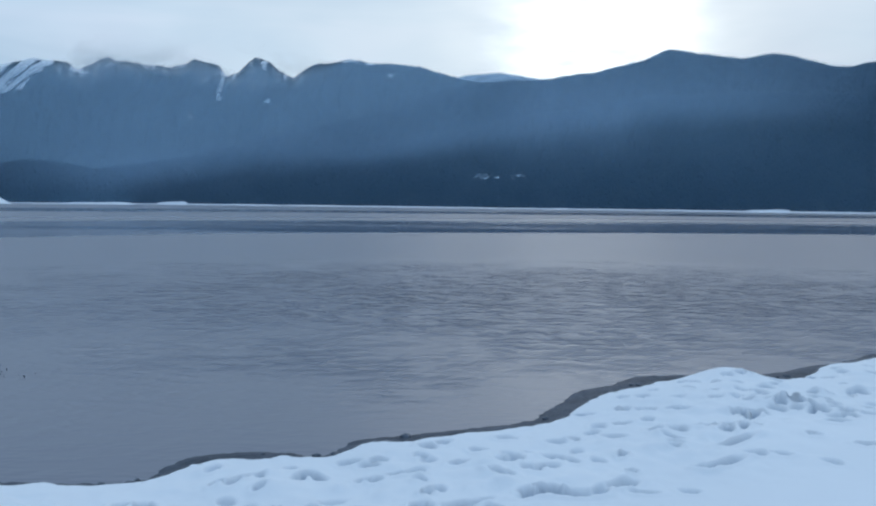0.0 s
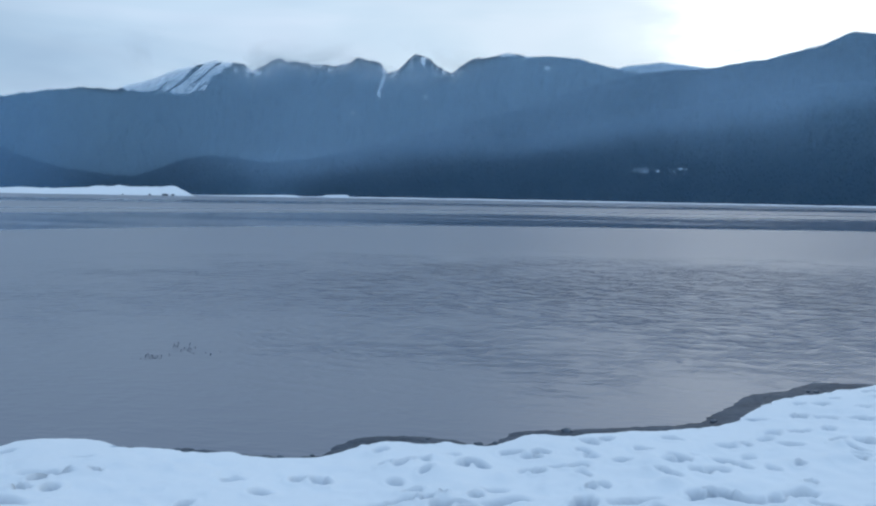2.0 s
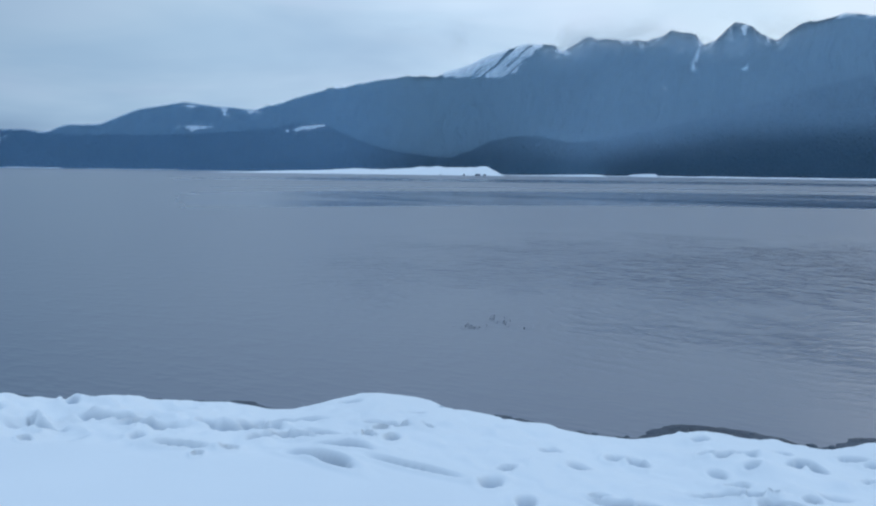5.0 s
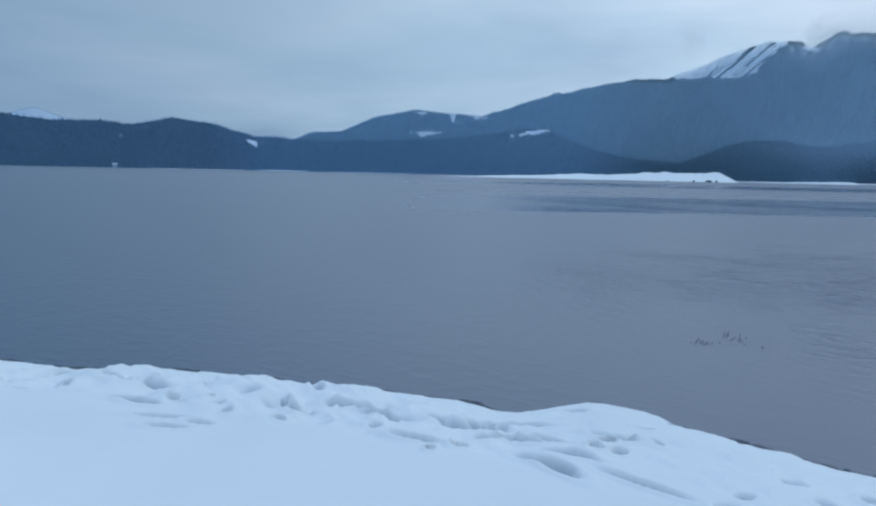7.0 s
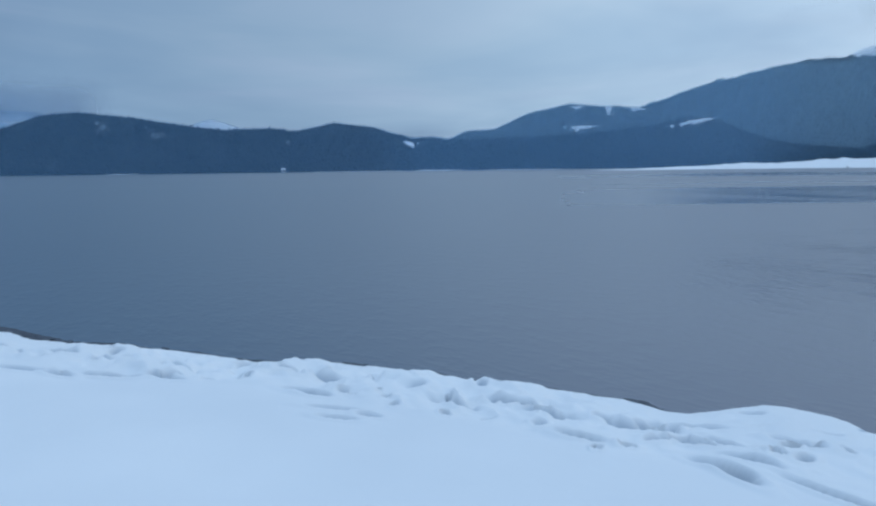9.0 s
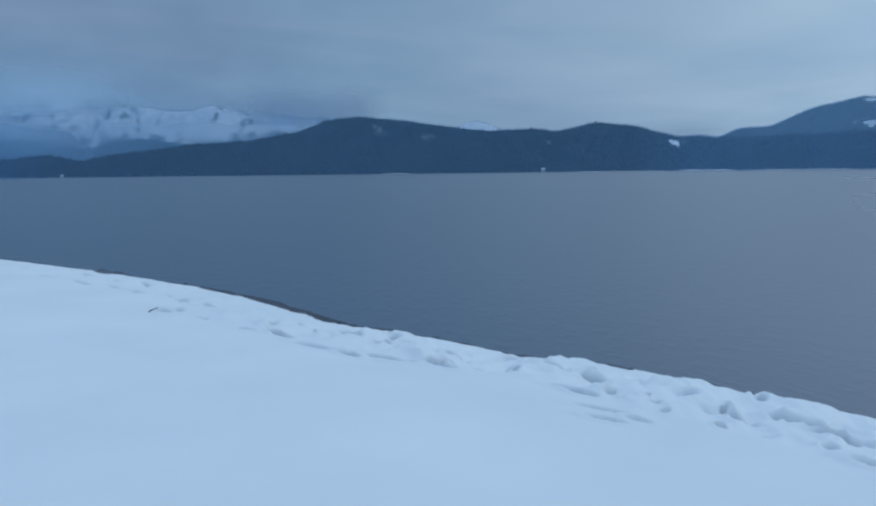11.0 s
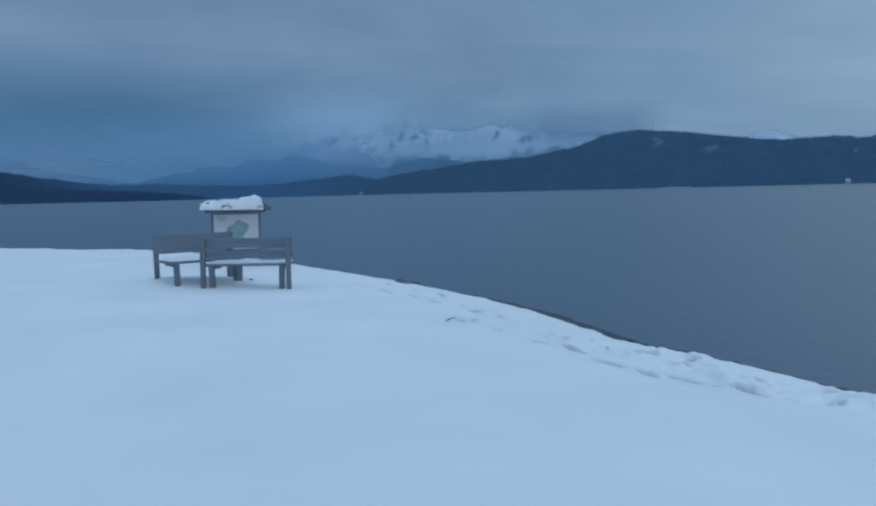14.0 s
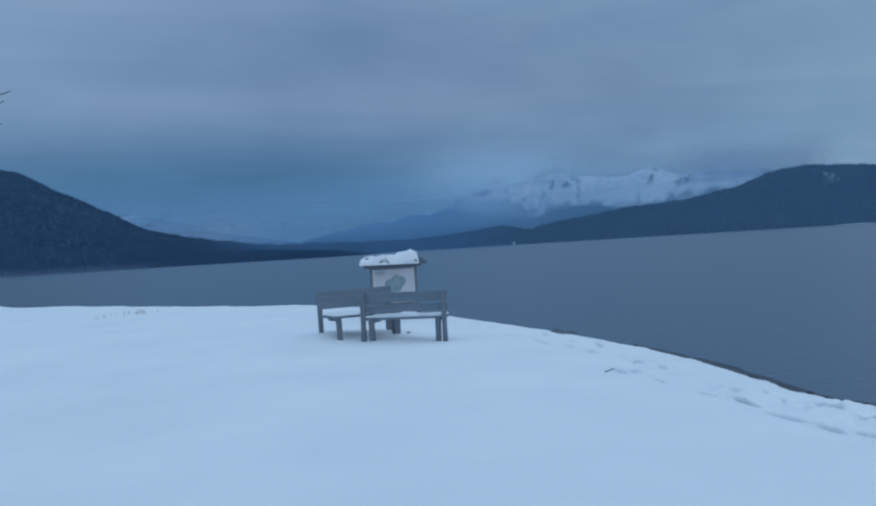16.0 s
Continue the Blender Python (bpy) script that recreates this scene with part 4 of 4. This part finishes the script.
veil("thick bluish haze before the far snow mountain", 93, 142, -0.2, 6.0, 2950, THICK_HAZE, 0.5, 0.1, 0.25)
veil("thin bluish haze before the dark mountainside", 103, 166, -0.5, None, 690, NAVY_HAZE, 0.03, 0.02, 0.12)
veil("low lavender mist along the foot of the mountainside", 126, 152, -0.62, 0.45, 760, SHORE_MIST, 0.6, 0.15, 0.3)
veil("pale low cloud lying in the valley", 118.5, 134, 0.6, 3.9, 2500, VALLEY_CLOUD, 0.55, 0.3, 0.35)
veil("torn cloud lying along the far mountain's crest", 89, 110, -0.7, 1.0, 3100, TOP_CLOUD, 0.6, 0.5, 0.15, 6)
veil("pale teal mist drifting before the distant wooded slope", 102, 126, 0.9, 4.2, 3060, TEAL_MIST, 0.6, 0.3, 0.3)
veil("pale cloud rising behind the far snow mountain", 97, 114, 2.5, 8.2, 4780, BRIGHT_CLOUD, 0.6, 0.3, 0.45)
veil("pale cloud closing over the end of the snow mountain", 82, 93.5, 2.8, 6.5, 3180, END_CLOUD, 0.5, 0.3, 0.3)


# ---- the resting place: two benches and a roofed notice board ----
def snow_cap(name, sx, sy, h, seed, parent=None, label="", skew=0.0):
    """A lumpy cushion of snow with rounded rims, its base at z = 0."""
    rng = np.random.default_rng(seed)
    nx, ny = max(12, int(sx / 0.025)), max(8, int(sy / 0.025))
    U, Vv = np.meshgrid(np.linspace(-1, 1, nx), np.linspace(-1, 1, ny), indexing="ij")
    o = rng.random() * 50
    edge = 0.10 * fbm(U * sx * 6 + o, Vv * sy * 6, 3, seed)
    rim = np.clip(1.0 + edge - np.maximum(np.abs(U) ** 3, np.abs(Vv) ** 3), 0, 1)
    Zz = h * (1 - (1 - np.clip(rim * 2.2, 0, 1)) ** 2) ** 0.6 * (0.72 + skew * U + 0.5 * fbm(U * sx * 1.9 + o, Vv * sy * 2.2, 2, seed + 1))
    X, Y = U * sx / 2 * (1 + edge * 0.3), Vv * sy / 2
    top = np.stack([X, Y, np.maximum(Zz, 0.004)], -1).reshape(-1, 3)
    low = np.stack([X * 0.97, Y * 0.97, X * 0 - 0.002], -1).reshape(-1, 3)
    f = grid_faces(nx, ny)
    k = len(top)
    loop = [i * ny for i in range(nx)] + [(nx - 1) * ny + j for j in range(1, ny)] + [i * ny + ny - 1 for i in range(nx - 2, -1, -1)] + [j for j in range(ny - 2, 0, -1)]
    rimf = np.array([(a, b, b + k, a + k) for a, b in zip(loop, loop[1:] + loop[:1])])
    me = link_mesh(name, np.vstack([top, low]), np.vstack([f, f[:, ::-1] + k, rimf[:, ::-1]]), [SNOW])
    ob = new(name, me)
    ob.parent = parent
    return tagged(ob, label) if label else ob


def bench(m, label, seed, half, foot_y, top_y, short_x, short_y, seat, boards, stout=(1.0, 1.0)):
    """seat: centre and number of boards from front to back; boards: height and width of each back board."""
    ob = tagged(new("bench"), label, "bench", "benches at the notice board")
    lean = (top_y - foot_y) / 0.84
    tip = -math.degrees(math.atan(lean))
    for side, wide in zip((-1, 1), stout):
        b = bmesh.new()
        box(b, 0.078 * wide, 0.065, 1.02, pose(side * half, foot_y + lean * 0.33, 0.33, tip, 0, 0), 0.01)
        part("back_leg", b, POST, ob)
        b = bmesh.new()
        box(b, 0.085 * wide, 0.085 * wide, 0.62, pose(side * short_x, short_y, 0.055, 0, 2 * side, 0), 0.01)
        part("front_leg", b, POST, ob)
        b = bmesh.new()
        box(b, 0.06, 0.13 * seat[1], 0.055, pose(side * short_x, seat[0], 0.338))
        part("seat_bearer", b, POST, ob)
    for i in range(seat[1]):
        b = bmesh.new()
        box(b, 2 * half - 0.02, 0.125, 0.04, pose(0, seat[0] + 0.14 * (i - (seat[1] - 1) / 2), 0.385, 0.6 * (i % 2), 0, 0.2 * (i - 1)))
        part("seat_board", b, WOOD, ob)
    for k, (z, tall) in enumerate(boards):
        b = bmesh.new()
        box(b, 2 * half + 0.11, 0.035, tall, pose(0.006 * k, foot_y + lean * z - 0.052, z, tip, 0.3 - 0.5 * k, 0))
        part("back_board", b, WOOD, ob)
    cap = snow_cap("snow_cap", 2 * half - 0.06, 0.13 * seat[1], 0.042, seed, ob, "thin cushion of snow on the seat")
    cap.matrix_basis = pose(0, seat[0], 0.406)
    ob.matrix_world = m
    return ob


bench(pose(-13.06, -5.73, -0.027, 0, 0, -87.0), "weathered grey wooden bench with snow on its seat", 81, 0.735, 0.215, 0.19, 0.60, 0.15, (-0.03, 3), ((0.555, 0.115), (0.752, 0.165)))
bench(pose(-13.40, -6.78, 0.03, 0, 0, 138.0), "weathered grey wooden bench with a closed two-board back", 82, 0.674, 0.26, 0.284, 0.544, -0.33, (-0.11, 4), ((0.585, 0.15), (0.752, 0.165)), (1.0, 1.45))

ROOF = plain("wet_dark_roof_wood", (0.060, 0.076, 0.098), (0.115, 0.135, 0.165), 14, 0.7, 0.5, 0.004, (1, 12, 12))
kio = tagged(new("notice_board"), "roofed wooden notice board with white panel under a snow cap", "notice board")
b = bmesh.new()
box(b, 0.84, 0.025, 0.68, pose(0, 0, 0.87))
panel = part("panel", b, BOARD, kio, "white notice panel with a faded teal map")
MAP_INK = plain("faded_teal_print", (0.17, 0.29, 0.32), (0.36, 0.42, 0.43), 9, 0.5, 0.05)
rng = np.random.default_rng(5)
b = bmesh.new()
ring = []
for i in range(26):
    t = i / 26 * math.tau
    r = 1 + 0.22 * math.sin(2 * t + 0.6) + 0.12 * math.sin(5 * t) + 0.08 * rng.random()
    ring.append(b.verts.new((0.02 + 0.17 * r * math.cos(t), -0.017, 0.90 + 0.19 * r * math.sin(t))))
face = b.faces.new(ring)
ext = bmesh.ops.extrude_face_region(b, geom=[face])
bmesh.ops.translate(b, verts=[v for v in ext["geom"] if isinstance(v, bmesh.types.BMVert)], vec=(0, 0.005, 0))
bmesh.ops.recalc_face_normals(b, faces=b.faces)
part("map_print", b, MAP_INK, panel, "faded teal map print")
for x0, z0, w in ((-0.27, 1.16, 0.2), (0.29, 0.66, 0.2), (-0.28, 0.66, 0.18)):
    for k in range(3):
        b = bmesh.new()
        box(b, w * (1 - 0.18 * k), 0.003, 0.012, pose(x0, -0.0145, z0 - 0.03 * k), 0)
        part("text_bar", b, MAP_INK, panel)
for side in (-1, 1):
    b = bmesh.new()
    box(b, 0.05, 0.06, 1.55, pose(side * 0.447, 0.03, 0.53))
    part("post", b, POST, kio)
    b = bmesh.new()
    box(b, 0.80, 0.045, 0.06, pose(0, 0.0, 0.50 if side < 0 else 1.235))
    part("frame_rail", b, POST, kio)
    for k in range(3):
        b = bmesh.new()
        box(b, 1.06 + 0.10 * k + 0.02 * ((k * 7 + side) % 3 - 1), 0.13, 0.022, pose(0.02 * k, side * (0.055 + 0.105 * k), 1.415 - 0.048 * k, -side * 25, 0, 0), 0.004)
        part("roof_board", b, ROOF, kio)
    b = bmesh.new()
    box(b, 0.05, 0.62, 0.05, pose(side * 0.50, 0.0, 1.285))
    part("rafter", b, POST, kio)
b = bmesh.new()
box(b, 1.12, 0.025, 0.075, pose(0, -0.315, 1.285))
part("fascia", b, ROOF, kio)
cap = snow_cap("snow_cap", 1.18, 0.66, 0.215, 84, kio, "thick lumpy cap of snow", 0.24)
cap.matrix_basis = pose(-0.07, -0.015, 1.335, 6, 1, 0)
kio.matrix_world = pose(-18.14, -8.12, -0.39, 0, 0, 113.2) @ Matrix.Scale(1.22, 4)


# ---- small things on the shore, in the water and across the lake ----
STONE = plain("dark_wet_stone", (0.050, 0.068, 0.092), (0.11, 0.135, 0.17), 18, 0.5, 0.6, 0.01)
TWIG = plain("dead_dark_stalk", (0.085, 0.10, 0.118), (0.15, 0.168, 0.19), 30, 0.8, 0.3, 0.002)


def stone(x, y, z, size, seed, label, category="stone"):
    rng = np.random.default_rng(seed)
    b = bmesh.new()
    bmesh.ops.create_icosphere(b, subdivisions=2, radius=1.0)
    sx, sy, sz = size * (0.8 + 0.6 * rng.random()), size * (0.7 + 0.4 * rng.random()), size * (0.4 + 0.25 * rng.random())
    o = rng.random(3) * 20
    for v in b.verts:
        k = 1 + 0.28 * noise.noise(v.co * 1.4 + Vector(o))
        v.co = Vector((v.co.x * sx * k, v.co.y * sy * k, v.co.z * sz * k))
    ob = part("stone", b, STONE)
    ob.matrix_world = pose(x, y, z, 0, 0, rng.random() * 360)
    return tagged(ob, label, category, "stones at the water's edge")


def shore_spot(k, off):
    i = int(k)
    a, e = shore_line[i], shore_line[i + 1] - shore_line[i]
    return a + e * (k - i) + np.array((-e[1], e[0])) / np.hypot(*e) * off


rng = np.random.default_rng(12)
wet = [k for k in range(len(shore_line) - 1) if np.hypot(*shore_line[k]) < 15]
for n_ in range(30):
    k = wet[int(rng.integers(0, len(wet)))] + rng.random()
    p = shore_spot(k, -0.24 + 0.20 * rng.random())
    gzv = float(ground_height(np.array([p[0]]), np.array([p[1]]))[0][0])
    stone(p[0], p[1], max(gzv, WATER - 0.02) + 0.008, 0.018 + 0.030 * rng.random() ** 2, 200 + n_, "small dark wet stone at the snowy water's edge")


def stalk(points, radius):
    cu = bpy.data.curves.new("stalk", "CURVE")
    cu.dimensions, cu.bevel_depth, cu.bevel_resolution = "3D", radius, 1
    sp = cu.splines.new("POLY")
    sp.points.add(len(points) - 1)
    for q, c in zip(sp.points, points):
        q.co = (*c, 1)
    tmp = bpy.data.objects.new("stalk", cu)
    me = bpy.data.meshes.new_from_object(tmp)
    bpy.data.objects.remove(tmp)
    return me


def weed(x, y, stems, tall, seed, label, name="water_weed", category="water plant", group="weeds in the lake", z=WATER, spread=0.07, mat=None):
    rng = np.random.default_rng(seed)
    ob = tagged(new(name), label, category, group)
    for _ in range(stems):
        a, lean, h = rng.random() * math.tau, 0.2 + 0.7 * rng.random(), tall * (0.5 + 0.6 * rng.random())
        bx, by = rng.normal(0, spread), rng.normal(0, spread)
        pts = [(bx + lean * h * t * t * math.cos(a), by + lean * h * t * t * math.sin(a), -0.06 + (h + 0.06) * t * (1 - 0.25 * t * lean)) for t in np.linspace(0, 1, 6)]
        me = stalk(pts, 0.004)
        me.materials.append(mat or TWIG)
        st = new("stem", me)
        st.parent = ob
    ob.matrix_world = pose(x, y, z)


def ground_at(x, y):
    return float(ground_height(np.array([float(x)]), np.array([float(y)]))[0][0])


STRAW = plain("dry_reddish_straw", (0.16, 0.10, 0.07), (0.30, 0.20, 0.14), 30, 0.8, 0.3, 0.002)
for n_, (x_, y_, stems_) in enumerate(((-22.1, -19.5, 14), (-21.5, -18.8, 10), (-20.5, -19.3, 8))):
    weed(x_, y_, stems_, 0.16, 320 + n_, "thin tuft of dry reddish grass poking out of snow", "dry_grass", "grass", "grass tufts in the snow", ground_at(x_, y_), 0.22, STRAW)
stone(-16.72, -3.86, -0.475, 0.27, 291, "low dark slab of wet rock at the snow's edge")
stone(-16.45, -3.58, -0.47, 0.20, 292, "low dark slab of wet rock at the snow's edge")
stone(-13.79, -6.02, ground_at(-13.79, -6.02) + 0.01, 0.035, 293, "small dark stone lying in snow beside the benches")
GREY_TWIG = plain("bleached_twig", (0.15, 0.17, 0.20), (0.24, 0.265, 0.30), 30, 0.8, 0.3, 0.002)
twig = tagged(new("twig"), "small bleached grey forked twig lying on snow", "twig")
for way in (0.5, 2.2):
    me = stalk([(0.08 * t * math.cos(way), 0.13 * t * math.sin(way), 0.01 + 0.035 * t) for t in (0.0, 0.4, 0.7, 1.0)], 0.007)
    me.materials.append(GREY_TWIG)
    sprig = new("sprig", me)
    sprig.parent = twig
twig.matrix_world = pose(-10.27, -1.97, ground_at(-10.27, -1.97))

for n_, (x_, y_, stems_, tall_, wide_, label_) in enumerate(((-5.33, 8.56, 18, 0.042, 0.11, "low dark tangle of dead weed lying in water"), (-5.42, 9.26, 6, 0.062, 0.05, "thin dead stalks rising out of the water"), (-5.17, 9.07, 8, 0.04, 0.06, "small dark tuft of weed in water"), (-4.85, 9.02, 6, 0.035, 0.12, "few thin stalks breaking the lake surface"))):
    weed(x_, y_, stems_, tall_, 301 + n_, label_, spread=wide_)

# a bare tree at the edge of the field, whose twigs hang into the view
BARK = plain("dark_bare_bark", (0.035, 0.042, 0.052), (0.075, 0.085, 0.10), 12, 0.85, 0.6, 0.006)


def limb(a, c, r0, r1, sag, rng):
    """A tapered, slightly crooked limb from a to c."""
    a, c = Vector(a), Vector(c)
    side = (c - a).cross(Vector((0, 0, 1)))
    side = side.normalized() if side.length > 1e-3 else Vector((1, 0, 0))
    up = side.cross(c - a).normalized()
    bend = (rng.random() - 0.5) * 0.16 * (c - a).length
    b = bmesh.new()
    rings = []
    for i in range(7):
        t = i / 6
        mid = a.lerp(c, t) + side * bend * math.sin(math.pi * t) - Vector((0, 0, sag)) * 4 * t * (1 - t)
        r = r0 + (r1 - r0) * t
        rings.append([b.verts.new(mid + (side * math.cos(k * math.tau / 6) + up * math.sin(k * math.tau / 6)) * r) for k in range(6)])
    for lo, hi in zip(rings, rings[1:]):
        for k in range(6):
            b.faces.new((lo[k], lo[(k + 1) % 6], hi[(k + 1) % 6], hi[k]))
    b.faces.new(rings[0][::-1])
    b.faces.new(rings[-1])
    return b


def bare_tree(x, y, seed, reach):
    rng = np.random.default_rng(seed)
    ob = tagged(new("bare_tree"), "leafless dark tree with thin twigs standing in snow", "tree")
    part("trunk", limb((0, 0, -0.15), (0.15, 0.1, 5.2), 0.13, 0.03, 0.0, rng), BARK, ob)
    ends = list(reach)
    for k in range(11):
        a, z = k * 2.4 + rng.random(), 1.9 + 0.28 * k
        out = 1.9 - 0.11 * k
        if abs((a - 2.6 + math.pi) % math.tau - math.pi) > 1.3:
            ends.append((out * math.cos(a), out * math.sin(a), z + 0.7))
    for ex, ey, ez in ends:
        base_z = min(max(ez - 0.9, 1.2), 4.7)
        start = (0.03 * base_z, 0.02 * base_z, base_z)
        branch = part("branch", limb(start, (ex, ey, ez), 0.03, 0.004, 0.04, rng), BARK, ob)
        for t in (0.45, 0.65, 0.8):
            p0 = Vector(start).lerp(Vector((ex, ey, ez)), t)
            tip = p0 + Vector((rng.normal(0, 0.22), rng.normal(0, 0.22), 0.10 + 0.22 * rng.random()))
            part("twig", limb(p0, tip, 0.007, 0.003, 0.0, rng), BARK, branch)
    ob.matrix_world = pose(x, y, ground_at(x, y))


tx_, ty_ = -9.5 * math.sin(radians(152)), 9.5 * math.cos(radians(152))
tz_ = ground_at(tx_, ty_)
bare_tree(tx_, ty_, 40, [(-9.3 * math.sin(radians(a_)) - tx_, 9.3 * math.cos(radians(a_)) - ty_, 1.5 + 9.3 * math.tan(radians(e_)) - tz_) for a_, e_ in ((137.9, 10.9), (138.3, 10.3), (138.5, 9.0))])

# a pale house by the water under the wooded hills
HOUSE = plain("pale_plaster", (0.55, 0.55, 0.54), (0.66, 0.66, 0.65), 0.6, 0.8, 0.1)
PANE = plain("dark_window_glass", (0.03, 0.035, 0.04), (0.05, 0.055, 0.06), 1.0, 0.1, 0.0)


def house(m, label):
    ob = tagged(new("house"), label, "house")
    b = bmesh.new()
    box(b, 6.5, 5.5, 5.2, pose(0, 0, 2.4), 0.05)
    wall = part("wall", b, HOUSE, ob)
    for side in (-1, 1):
        b = bmesh.new()
        box(b, 7.2, 3.7, 0.25, pose(0, side * 1.55, 6.0, -side * 35, 0, 0), 0.03)
        part("roof", b, SNOW, ob, "snow-covered roof slope")
        b = bmesh.new()
        box(b, 1.2, 0.12, 1.4, pose(side * 1.7, -2.76, 3.3), 0.02)
        part("window", b, PANE, wall)
    b = bmesh.new()
    box(b, 1.0, 0.12, 2.1, pose(0, -2.76, 0.9), 0.02)
    part("door", b, POST, wall)
    ob.matrix_world = m


def on_far_shore(az, r, z, turn):
    return pose(-r * math.sin(radians(az)), r * math.cos(radians(az)), z, 0, 0, az + turn)


house(on_far_shore(71.4, 1395, -0.4, 10), "small pale house with snowy roof on the far shore")
house(on_far_shore(104.4, 1385, -0.4, -20) @ Matrix.Scale(0.6, 4), "small pale house below the wooded far hills")
for n_, (az_, r_, big) in enumerate(((30.3, 521, 1.5), (29.8, 523, 1.1), (31.3, 519, 0.9), (33.0, 520, 0.8))):
    stone(-r_ * math.sin(radians(az_)), r_ * math.cos(radians(az_)), 0.0, big, 260 + n_, "dark boulder at the tip of the snowy spit", "boulder")
